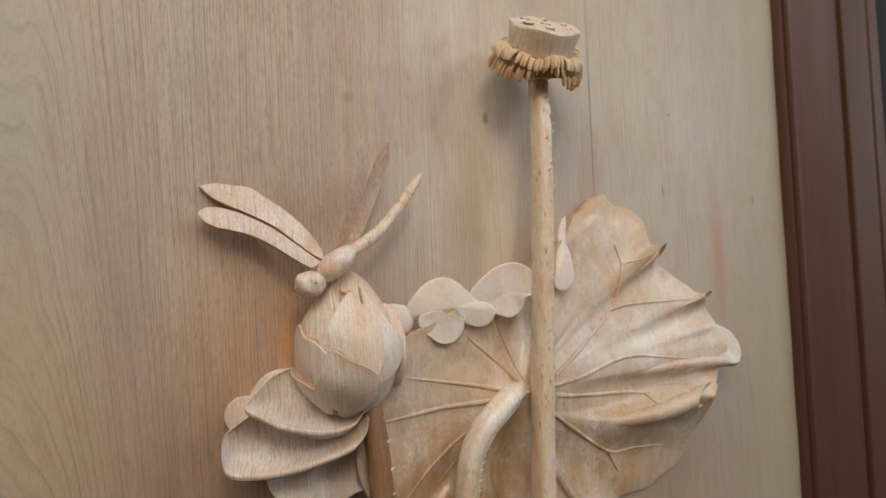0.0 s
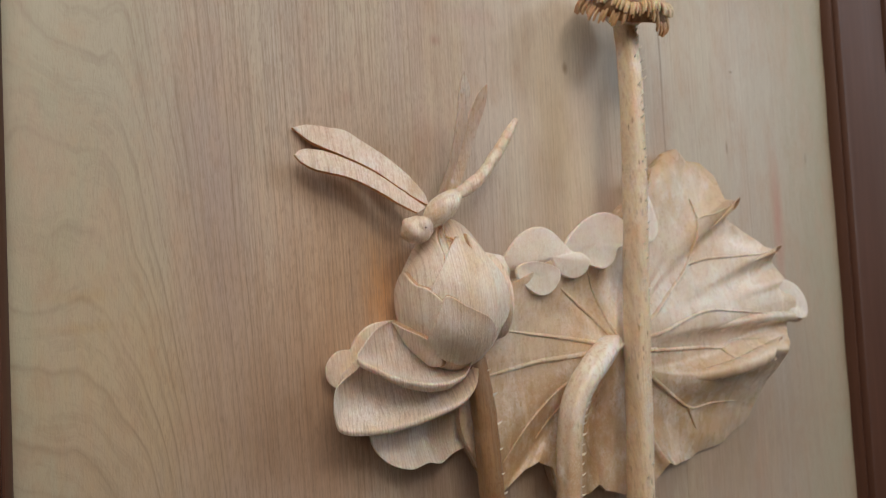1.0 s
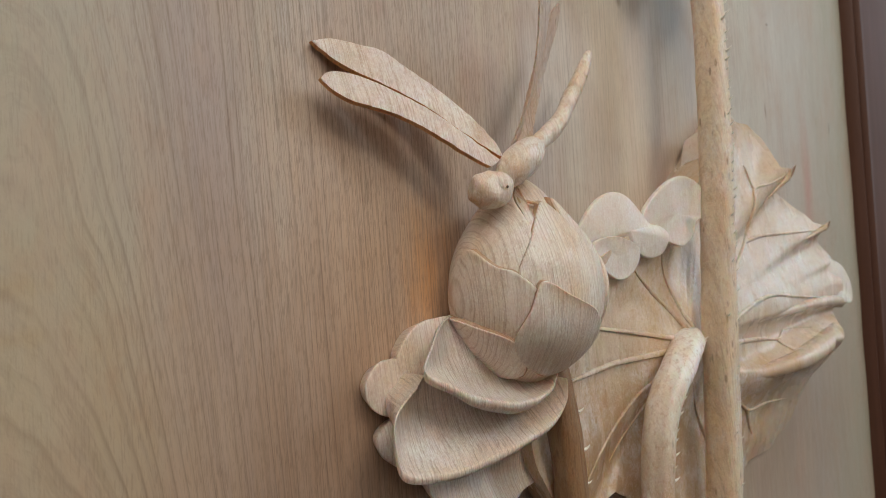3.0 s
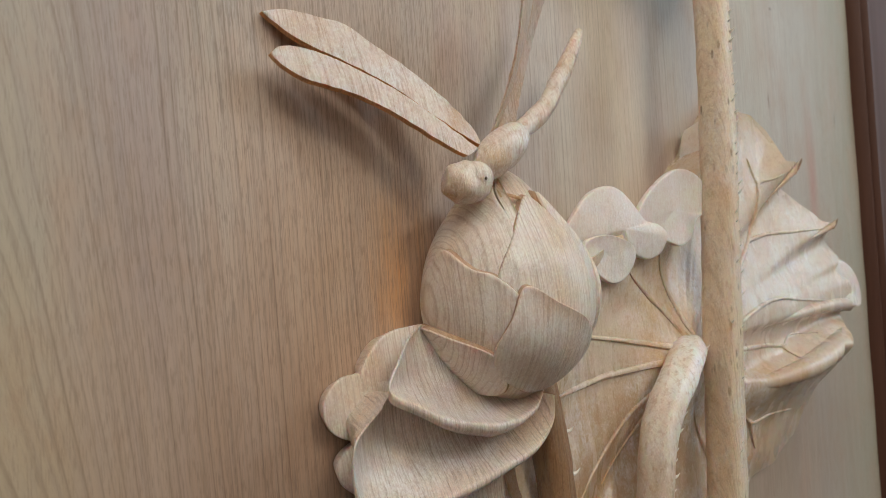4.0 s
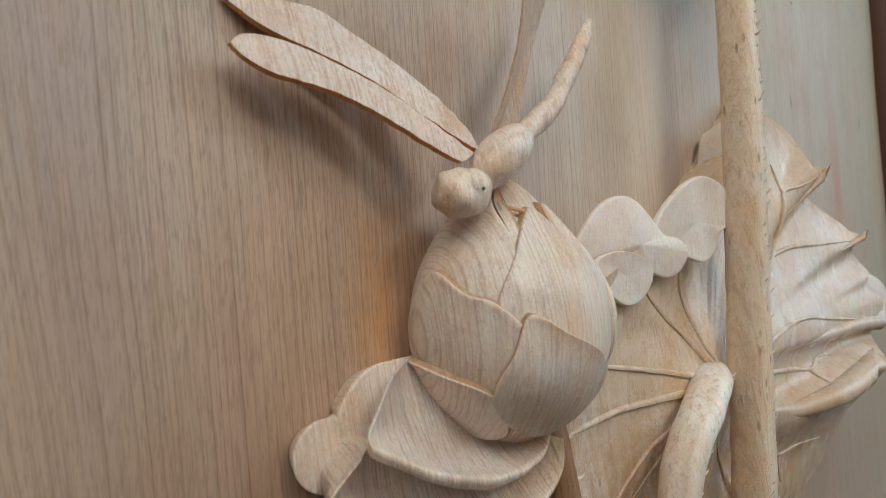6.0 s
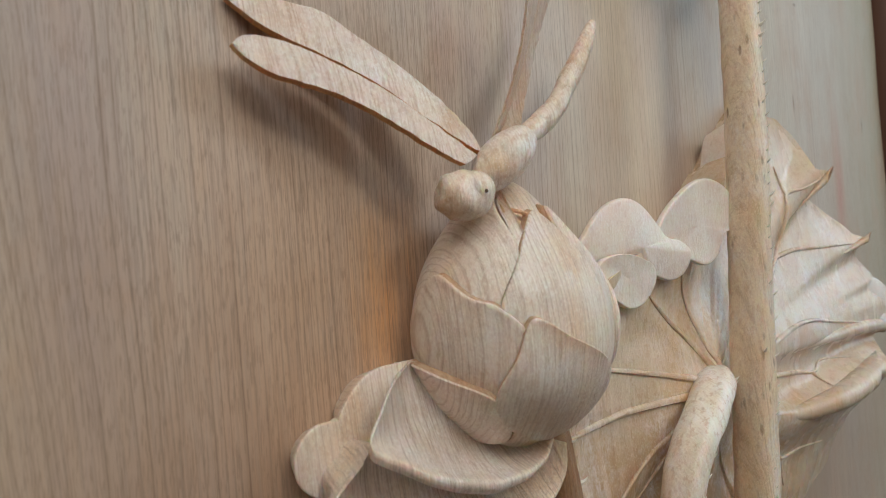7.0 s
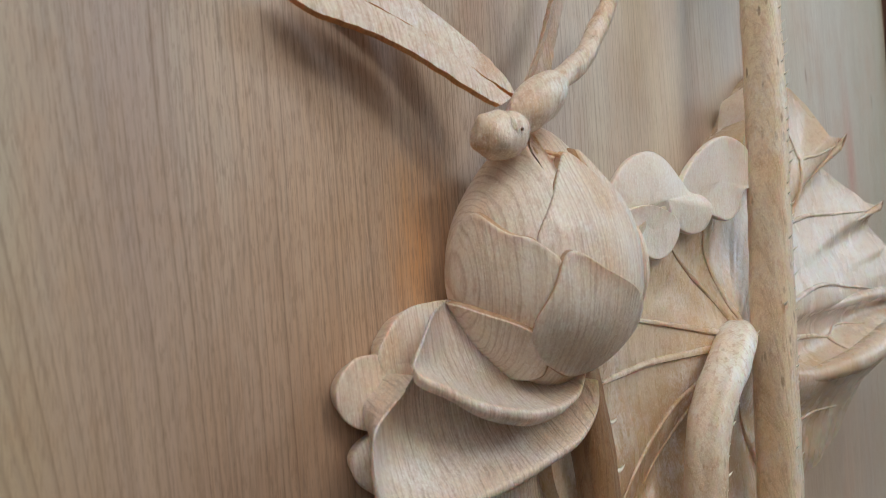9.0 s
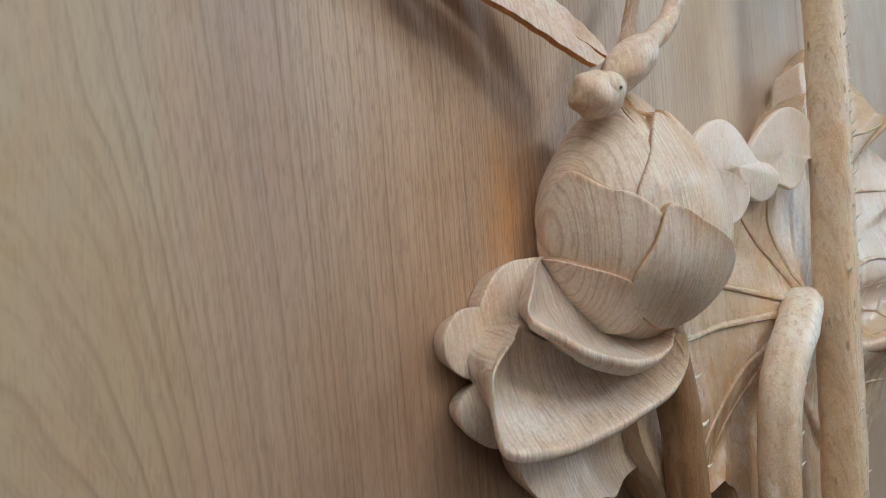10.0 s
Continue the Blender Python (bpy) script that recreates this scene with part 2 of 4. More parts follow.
    colour = w.mix(w.ramp(cloud, (0.46, 0.0), (0.66, 0.5 if panel else 0.3 if name in ("bleached_carved_wood", "chiselled_wing_wood") else 0.7)), colour, honey)
    stained = w.ramp(w.noise(w.scaled(at, 45, 45, 30), 1.0, 5.0, 0.65), (0.50, 0.0), (0.72, blotch))
    colour = w.mix(stained, colour, (light[0] * 0.80, light[1] * 0.58, light[2] * 0.42))
    chip = w.noise(w.scaled(at, 320, 320, 190), 1.0, 5.0, 0.7)
    if chalk:
        dusty = w.ramp(w.noise(w.scaled(at, 60, 60, 42), 1.0, 6.0, 0.7), (0.42, 0.0), (0.62, chalk))
        broad = w.ramp(w.noise(w.scaled(at, 24, 24, 18), 1.0, 3.0), (0.40, 0.15), (0.60, 1.0))
        dusty = w.maths("MULTIPLY", dusty, broad)
        dusty = w.maths("MULTIPLY", dusty, w.ramp(chip, (0.40, 0.15), (0.52, 1.0)))
        colour = w.mix(dusty, colour, (0.90, 0.85, 0.81))
    if not panel:
        colour = w.mix(w.ramp(chip, (0.51, 0.0), (0.62, min(1.0, 0.8 * blotch))), colour, (light[0] * 0.62, light[1] * 0.42, light[2] * 0.28))
    late = tuple(0.30 * a + 0.70 * b for a, b in zip(light, dark))
    colour = w.mix(ring, colour, dark if panel else late)
    colour = w.mix(streak, colour, dark)
    colour = w.mix(fine, colour, tuple(0.35 * a + 0.65 * b for a, b in zip(light, dark)))
    if panel:
        pit = w.ramp(w.noise(w.scaled(at, 1700, 300, 130), 1.0, 2.0, 0.6), (0.54, 0.0), (0.62, 0.36))
        colour = w.mix(w.maths("MULTIPLY", pit, strong), colour, dark)
    relief = w.maths("SUBTRACT", 1.0, w.maths("ADD", w.maths("MULTIPLY", streak, 0.8), w.maths("MULTIPLY", fine, 0.5)))
    relief = w.maths("ADD", relief, w.maths("MULTIPLY", w.noise(w.scaled(at, 70, 70, 35), 1.0, 3.0), 1.2))
    if not panel:
        relief = w.maths("ADD", relief, w.maths("MULTIPLY", chip, 1.3))
        nick = w.noise(w.scaled(at, 1300, 1300, 800), 1.0, 2.0, 0.6)
        if tooled:
            # short upright strokes of the chisel
            stroke = w.noise(w.scaled(at, 760, 760, 60), 1.0, 2.0, 0.5)
            relief = w.maths("ADD", relief, w.maths("MULTIPLY", w.maths("ADD", stroke, chip), tooled))
            colour = w.mix(w.ramp(stroke, (0.34, 0.35), (0.46, 0.0)), colour, (light[0] * 0.62, light[1] * 0.50, light[2] * 0.42))
        relief = w.maths("ADD", relief, w.maths("MULTIPLY", nick, 0.35))
        colour = w.mix(w.ramp(nick, (0.54, 0.0), (0.68, 0.30)), colour, tuple(min(0.94, c * 1.16) for c in light))
        colour = w.mix(w.ramp(nick, (0.32, 0.12), (0.46, 0.0)), colour, dark)
    if not panel:
        # varnished timber lets a little light travel under the surface
        w.bsdf.inputs["Subsurface Weight"].default_value = 0.35
        w.bsdf.inputs["Subsurface Radius"].default_value = (1.0, 0.42, 0.16)
        w.bsdf.inputs["Subsurface Scale"].default_value = 0.004
        w.bsdf.inputs["Coat Weight"].default_value = 0.28
        w.bsdf.inputs["Coat Roughness"].default_value = 0.24
    gloss = w.ramp(w.noise(w.scaled(at, 60, 60, 12), 1.0, 3.0), (0.3, rough - 0.10), (0.7, rough + 0.12))
    if panel:
        relief = w.maths("ADD", relief, w.maths("MULTIPLY", w.noise(w.scaled(at, 900, 900, 420), 1.0, 3.0, 0.7), 0.9))
        relief = w.maths("SUBTRACT", relief, w.maths("MULTIPLY", ring, 0.9))
    return w.finish(colour, gloss, relief, 0.30 if panel else 0.52, 0.0007, 0.5)


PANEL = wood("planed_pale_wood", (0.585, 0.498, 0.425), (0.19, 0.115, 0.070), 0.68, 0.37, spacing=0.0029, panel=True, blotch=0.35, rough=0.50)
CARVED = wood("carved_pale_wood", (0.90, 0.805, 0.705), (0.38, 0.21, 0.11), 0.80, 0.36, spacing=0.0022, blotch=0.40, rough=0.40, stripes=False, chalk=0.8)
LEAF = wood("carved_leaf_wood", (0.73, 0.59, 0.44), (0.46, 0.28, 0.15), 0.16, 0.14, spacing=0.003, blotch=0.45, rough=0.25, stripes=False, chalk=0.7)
STEM = wood("stem_wood", (0.90, 0.745, 0.55), (0.36, 0.20, 0.09), 0.18, 0.34, spacing=0.0036, blotch=0.45, specks=0.85, rough=0.45, stripes=False, chalk=0.75)
TOASTED = wood("toasted_wood", (0.70, 0.49, 0.30), (0.34, 0.16, 0.06), 0.2, 0.4, blotch=0.7, stripes=False)
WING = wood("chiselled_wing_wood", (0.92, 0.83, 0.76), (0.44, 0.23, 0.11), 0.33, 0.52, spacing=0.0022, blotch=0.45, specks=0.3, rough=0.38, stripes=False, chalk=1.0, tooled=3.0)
PALE = wood("bleached_carved_wood", (0.90, 0.83, 0.77), (0.52, 0.34, 0.21), 0.10, 0.1, spacing=0.003, blotch=0.25, rough=0.30, stripes=False, chalk=0.7)
FLECK = wood("flecked_pale_wood", (0.71, 0.60, 0.50), (0.26, 0.15, 0.08), 0.25, 0.45, blotch=0.5, specks=0.6, rough=0.5, stripes=False, chalk=0.2)
BODY = wood("pale_figure_wood", (0.92, 0.82, 0.72), (0.42, 0.22, 0.10), 0.45, 0.33, spacing=0.0022, blotch=0.7, specks=0.3, rough=0.36, stripes=False, chalk=1.0, tooled=0.5)
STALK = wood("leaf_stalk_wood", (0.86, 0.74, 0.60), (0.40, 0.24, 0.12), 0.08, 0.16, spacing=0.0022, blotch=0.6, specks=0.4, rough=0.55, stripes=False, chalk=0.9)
# brown of the petals' cut skirts, standing in for shade in the seams
SEAM = wood("seam_shade_wood", (0.66, 0.47, 0.31), (0.26, 0.12, 0.05), 0.3, 0.5, blotch=0.6, rough=0.6, stripes=False)
# brown stem; also darkens rolled hollows and stamen gaps in place of shade
BROWN = wood("brown_wood", (0.36, 0.205, 0.10), (0.16, 0.075, 0.03), 0.3, 0.5, blotch=0.6, specks=0.5, rough=0.45, stripes=False)
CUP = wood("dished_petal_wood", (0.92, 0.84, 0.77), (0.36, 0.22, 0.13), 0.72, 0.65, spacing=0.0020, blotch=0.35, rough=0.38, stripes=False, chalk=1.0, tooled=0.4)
ANTHER = wood("golden_wood", (0.86, 0.70, 0.49), (0.40, 0.22, 0.09), 0.2, 0.3, blotch=0.5, stripes=False, chalk=0.3)
# orange cut edges of the wings, with warm bounced light put into the colour
WARM_EDGE = wood("warm_edge_wood", (0.74, 0.42, 0.17), (0.34, 0.14, 0.05), 0.3, 0.5, blotch=0.6, rough=0.6, stripes=False)


def lacquer():
    """Dark red-brown varnished timber."""
    w = Web("dark_varnished_wood")
    at = w.place()
    grain = w.noise(w.scaled(at, 220, 220, 7), 1.0, 4.0, 0.6)
    broad = w.noise(w.scaled(at, 18, 18, 2.2), 1.0, 3.0)
    colour = w.mix(grain, (0.068, 0.027, 0.017), (0.125, 0.055, 0.035))
    colour = w.mix(w.ramp(broad, (0.35, 0.0), (0.7, 0.6)), colour, (0.075, 0.028, 0.012))
    return w.finish(colour, w.ramp(broad, (0.2, 0.42), (0.8, 0.58)), grain, 0.25, 0.0004, 0.35)


def plain(name, colour, rough=0.8, grain=40.0):
    w = Web(name)
    n = w.noise(w.place(), grain, 4.0)
    return w.finish(w.mix(n, tuple(c * 0.88 for c in colour), tuple(min(1, c * 1.1) for c in colour)), rough, n, 0.15, 0.001)


FRAME = lacquer()
PLASTER = plain("white_plaster", (0.62, 0.58, 0.52))
DARK = plain("dark_paint", (0.018, 0.018, 0.020))
TILE = plain("floor_tile", (0.13, 0.10, 0.08), 0.4, 6.0)
PRICKLE = plain("prickle_wood", (0.88, 0.80, 0.68), 0.45, 900.0)
SEED = plain("pith", (0.16, 0.11, 0.075))


# building helpers
def thing(name, base, label, category, group="", kind=""):
    ob = new(name)
    ob.location = base
    ob.empty_display_size = 0.02
    return tagged(ob, label, category, group, kind)


def mesh_of(name, verts, faces, material, second=None, second_faces=(), sharp=38):
    data = bpy.data.meshes.new(name)
    data.from_pydata([tuple(v) for v in verts], [], faces)
    data.validate()
    bm = bmesh.new()
    bm.from_mesh(data)
    bmesh.ops.recalc_face_normals(bm, faces=bm.faces)
    bm.to_mesh(data)
    bm.free()
    data.materials.append(material)
    if second:
        data.materials.append(second)
        for i in second_faces:
            data.polygons[i].material_index = 1
    data.polygons.foreach_set("use_smooth", [True] * len(data.polygons))
    data.set_sharp_from_angle(angle=radians(sharp))
    return data


def part(name, data, parent, label=""):
    ob = new(name, data)
    if parent:
        ob.parent = parent
        ob.location = -Vector(parent.location) if not parent.parent and parent.type == "EMPTY" else (0, 0, 0)
    return tagged(ob, label)


def spline(ctrl, count, closed=False):
    """Catmull-Rom through the control points."""
    ctrl = np.array(ctrl, float)
    n = len(ctrl)
    out = []
    for k in range(count):
        u = k / count * n if closed else k / (count - 1) * (n - 1)
        i = min(int(u), n - 1 if closed else n - 2)
        f = u - i
        if closed:
            a, b, c, d = (ctrl[(i + j) % n] for j in (-1, 0, 1, 2))
        else:
            a, b, c, d = (ctrl[min(max(i + j, 0), n - 1)] for j in (-1, 0, 1, 2))
        out.append(0.5 * (2 * b + (c - a) * f + (2 * a - 5 * b + 4 * c - d) * f * f + (3 * b - 3 * c + d - a) * f**3))
    return np.array(out)


def rings_mesh(name, rings, material, start=None, end=None, closed=True, second=None, second_rows=(), sharp=38):
    """Skin a stack of rings; start and end are points that close it."""
    m = len(rings[0])
    verts = [v for ring in rings for v in ring]
    faces, marked = [], []
    for i in range(len(rings) - 1):
        for j in range(m if closed else m - 1):
            if i in second_rows:
                marked.append(len(faces))
            faces.append((i * m + j, i * m + (j + 1) % m, (i + 1) * m + (j + 1) % m, (i + 1) * m + j))
    if start is not None:
        verts.append(start)
        faces += [(len(verts) - 1, (j + 1) % m, j) for j in range(m)]
    if end is not None:
        verts.append(end)
        base = (len(rings) - 1) * m
        faces += [(len(verts) - 1, base + j, base + (j + 1) % m) for j in range(m)]
    return mesh_of(name, verts, faces, material, second, marked, sharp)


def on_panel(p):
    return (p[0], -p[2], p[1])


def pillow(name, outline, material, dome=0.003, thick=0.004, back=None, lip=0.0, count=96, rows=12, put=on_panel, second=None, wobble=0.0, hub=None, tuck=0.82):
    """A carved sheet: an outline of (across, up, height), domed or dished towards its middle, with a rounded rim and a solid edge."""
    edge = spline(outline, count, True)
    if wobble:
        for k in range(count):
            edge[k, 2] += wobble * noise.noise((edge[k, 0] * 60, edge[k, 1] * 60, 3.1))
    mid = edge.mean(0) if hub is None else np.array(hub, float)
    rings = []

    def ring(s, lift):
        rows_ = mid + (edge - mid) * s
        rows_[:, 2] = rows_[:, 2] * 1.0 + lift
        rings.append([put(p) for p in rows_])

    for k in range(1, rows + 1):
        s = k / rows * 0.975
        bump = dome * (1 - s * s) + lip * s**6
        ring(s, bump)
    ring(0.992, lip * 0.8 - thick * 0.06)
    ring(1.0, lip * 0.5 - thick * 0.30)
    n = len(rings)
    if back is None:
        ring(1.0, -thick * 0.75)
        ring(0.985, -thick)
        for k in (0.8, 0.5, 0.2):
            ring(k, -thick + dome * (1 - k * k) * 0.9)
        end = mid.copy()
        end[2] += -thick + dome * 0.9
    else:
        for s, f in ((0.5 + 0.5 * tuck + 0.02, 0.6), (0.25 + 0.75 * tuck, 0.25), (tuck, 0.0)):
            rows_ = mid + (edge - mid) * s
            rows_[:, 2] = back + (rows_[:, 2] - thick * 0.4 - back) * f
            rings.append([put(p) for p in rows_])
        end = mid.copy()
        end[2] = back
    start = mid.copy()
    start[2] += dome
    return rings_mesh(name, rings, material, put(start), put(end), True, second, range(n - 1, n + 2), 55)


def tube(name, path, radii, material, seg=20, count=60, shape=None, wobble=0.0):
    """A round bar along a smooth path, with radii at its control points."""
    line = spline(path, count)
    size = np.interp(np.linspace(0, 1, count), np.linspace(0, 1, len(radii)), radii)
    rings, side = [], None
    for k in range(count):
        t = Vector(line[min(k + 1, count - 1)] - line[max(k - 1, 0)]).normalized()
        side = Vector((0, -1, 0)) if side is None else side
        side = (side - t * side.dot(t)).normalized()
        over = t.cross(side)
        row = []
        for j in range(seg):
            a = 2 * math.pi * j / seg
            r = size[k] * (shape(a, k / (count - 1)) if shape else 1.0)
            if wobble:
                r *= 1 + wobble * noise.noise((line[k][0] * 80 + math.cos(a), line[k][1] * 80 + math.sin(a), line[k][2] * 80))
            row.append(Vector(line[k]) + (side * math.cos(a) + over * math.sin(a)) * r)
        rings.append(row)
    return rings_mesh(name, rings, material, Vector(line[0]), Vector(line[-1]))


def egg(name, centre, axis, length, radius, material, rows=20, seg=28, lump=0.0, squash=1.0, blunt=0.5):
    """An ellipsoid along an axis."""
    axis = Vector(axis).normalized()
    side = axis.cross(Vector((0, 1, 0))).normalized()
    over = axis.cross(side)
    rings = []
    for i in range(1, rows):
        u = -math.cos(math.pi * i / rows)
        r = radius * (1 - u * u) ** blunt
        row = []
        for j in range(seg):
            a = 2 * math.pi * j / seg
            p = Vector(centre) + axis * (u * length) + (side * math.cos(a) + over * (math.sin(a) * squash)) * r
            row.append(p + (p - Vector(centre)) * (lump * noise.noise(p * 170)))
        rings.append(row)
    return rings_mesh(name, rings, material, Vector(centre) - axis * length, Vector(centre) + axis * length)


def box(name, lo, hi, material, bevel=0.0):
    bm = bmesh.new()
    bmesh.ops.create_cube(bm, size=1)
    for v in bm.verts:
        v.co = [lo[i] + (v.co[i] + 0.5) * (hi[i] - lo[i]) for i in range(3)]
    if bevel:
        bmesh.ops.bevel(bm, geom=list(bm.edges), offset=bevel, segments=2, affect="EDGES")
    data = bpy.data.meshes.new(name)
    bm.to_mesh(data)
    bm.free()
    data.materials.append(material)
    return data


# the room round the carving
def shell(name, lo, hi, material, label):
    return tagged(new(name, box(name, lo, hi, material)), label, name.split("_")[0], "", "structure")


shell("floor", (-3, -4, -0.1), (2.35, 0.2, 0), TILE, "plain brown tiled floor of the room")
shell("ceiling", (-3, -4, 3.0), (2.35, 0.2, 3.1), PLASTER, "plain pale plaster ceiling of the room")
shell("wall_north", (-3, 0.06, 0), (2.35, 0.2, 3.0), DARK, "dark wall behind the framed wood carving")
shell("wall_south", (-3, -4.1, 0), (2.35, -4, 3.0), PLASTER, "plain pale plaster wall of the room")
shell("wall_west", (-3.1, -4, 0), (-3, 0.2, 3.0), PLASTER, "plain pale plaster wall of the room")
shell("wall_east", (2.2, -4, 0), (2.35, 0.06, 1.35), PLASTER, "plain pale plaster wall below the window")
shell("wall_east_top", (2.2, -4, 2.75), (2.35, 0.06, 3.0), PLASTER, "plain pale plaster wall above the window")
shell("wall_east_back", (2.2, -4, 1.35), (2.35, -2.40, 2.75), PLASTER, "plain pale plaster wall beside the window")
shell("wall_east_front", (2.2, -0.80, 1.35), (2.35, 0.06, 2.75), PLASTER, "plain pale plaster wall beside the window")

# the board that carries the relief
HALF, LOW, HIGH = 0.38, 1.00, 1.98


def board(left, right):
    """One plank of the panel, with a shallow swell and eased long edges."""
    nx, nz = int((right - left) * 200), 190
    verts, faces = [], []
    for i in range(nx + 1):
        for k in range(nz + 1):
            x, z = left + (right - left) * i / nx, LOW - 0.004 + (HIGH - LOW + 0.008) * k / nz
            sway = 0.0016 * noise.noise((x * 11, z * 5, 0.3)) + 0.0008 * noise.noise((x * 34, z * 13, 2.0))
            if i in (0, nx):
                sway += 0.0005
            verts.append((x, sway + 0.0012, z))
    for i in range(nx):
        for k in range(nz):
            a = i * (nz + 1) + k
            faces.append((a, a + nz + 1, a + nz + 2, a + 1))
    rim = [i * (nz + 1) for i in range(nx + 1)] + [nx * (nz + 1) + k for k in range(1, nz + 1)] + [i * (nz + 1) + nz for i in range(nx - 1, -1, -1)] + [k for k in range(nz - 1, 0, -1)]
    base = len(verts)
    verts += [(verts[i][0], 0.035, verts[i][2]) for i in rim]
    m = len(rim)
    faces += [(rim[j], base + j, base + (j + 1) % m, rim[(j + 1) % m]) for j in range(m)]
    faces.append(tuple(base + j for j in range(m)))
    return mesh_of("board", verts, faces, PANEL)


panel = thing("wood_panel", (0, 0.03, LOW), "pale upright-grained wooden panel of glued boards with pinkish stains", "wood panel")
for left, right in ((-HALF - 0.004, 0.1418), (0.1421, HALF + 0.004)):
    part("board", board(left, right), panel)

# the moulded frame: (outwards, towards the viewer)
PROFILE = [(0.0, -0.036), (0.0, 0.001), (0.0015, 0.0075), (0.003, 0.0095), (0.0045, 0.0092), (0.005, 0.0078), (0.0065, 0.0078), (0.0072, 0.0125), (0.0085, 0.0142), (0.010, 0.0142),
           (0.013, 0.0150), (0.030, 0.0205), (0.050, 0.0255), (0.061, 0.0275), (0.0635, 0.0262), (0.0645, 0.0220), (0.0715, 0.0220), (0.0725, 0.0262), (0.074, 0.0275), (0.090, 0.0268),
           (0.112, 0.0250), (0.1135, 0.0225), (0.116, 0.0225), (0.1175, 0.0250), (0.131, 0.0245), (0.135, 0.0215), (0.137, 0.016), (0.137, -0.036)]


def rail(name, a, b, out):
    """One mitred length between two inner corners; out points away from the picture."""
    a, b, out = Vector(a), Vector(b), Vector(out)
    along = (b - a).normalized()
    rings = []
    for f in np.linspace(0, 1, 24):
        row = []
        for o, h in PROFILE:
            p = (a - along * o).lerp(b + along * o, f) + out * o
            row.append((p.x, -h, p.z))
        rings.append(row)
    m = len(PROFILE)
    data = rings_mesh(name, rings, FRAME, None, None, True, sharp=30)
    return data


frame_thing = thing("picture_frame", (0, 0, LOW), "dark red-brown varnished wooden moulded frame round the carving", "picture frame")
corners = [(-HALF, 0, LOW), (HALF, 0, LOW), (HALF, 0, HIGH), (-HALF, 0, HIGH)]
for k, out in enumerate(((0, 0, -1), (1, 0, 0), (0, 0, 1), (-1, 0, 0))):
    part("frame_rail", rail("frame_rail", corners[k], corners[(k + 1) % 4], out), frame_thing)

# the big lotus leaf
HUB = (0.030, 1.379)
# angle, reach, height of the rim
RIM = [(-180, 0.128, 0.030), (-158, 0.140, 0.026), (-142, 0.142, 0.025), (-135, 0.136, 0.025), (-132, 0.113, 0.026), (-129, 0.103, 0.028), (-120, 0.101, 0.020), (-110, 0.120, 0.015),
       (-98, 0.116, 0.020), (-94, 0.108, 0.026), (-87, 0.117, 0.020), (-72, 0.132, 0.016), (-62, 0.127, 0.020), (-57.5, 0.121, 0.027), (-52, 0.138, 0.016), (-42, 0.160, 0.004),
       (-32, 0.186, 0.004), (-23, 0.205, 0.006), (-15, 0.207, 0.010), (-9, 0.204, 0.018), (-5, 0.198, 0.026), (-2, 0.206, 0.021), (0.5, 0.218, 0.020), (3, 0.222, 0.026),
       (7, 0.226, 0.026), (10.4, 0.222, 0.023), (12, 0.221, 0.026), (15.5, 0.221, 0.025), (19.3, 0.220, 0.028), (22, 0.209, 0.023), (28, 0.202, 0.021), (34, 0.194, 0.023),
       (37, 0.199, 0.027), (39.5, 0.192, 0.024), (44, 0.211, 0.013), (48, 0.212, 0.010), (52, 0.204, 0.008), (56, 0.206, 0.008), (59.3, 0.194, 0.009), (62, 0.172, 0.014),
       (66, 0.140, 0.026), (74, 0.108, 0.030), (90, 0.086, 0.033), (110, 0.080, 0.034), (135, 0.094, 0.034), (158, 0.112, 0.032)]


def rim_at(deg):
    a = (deg + 180) % 360 - 180
    rows = [*RIM, (180, RIM[0][1], RIM[0][2])]
    for p, q in zip(rows, rows[1:]):
        if p[0] <= a <= q[0]:
            f = (a - p[0]) / (q[0] - p[0])
            f = f * f * (3 - 2 * f) * 0.6 + f * 0.4
            return p[1] + (q[1] - p[1]) * f, p[2] + (q[2] - p[2]) * f
    return RIM[0][1], RIM[0][2]


CALM = [float(np.mean([rim_at(d + k)[1] for k in range(-26, 27, 2)])) for d in range(-180, 180)]


def ridge(d, above, below):
    return math.exp(-((d / (above if d > 0 else below)) ** 2))


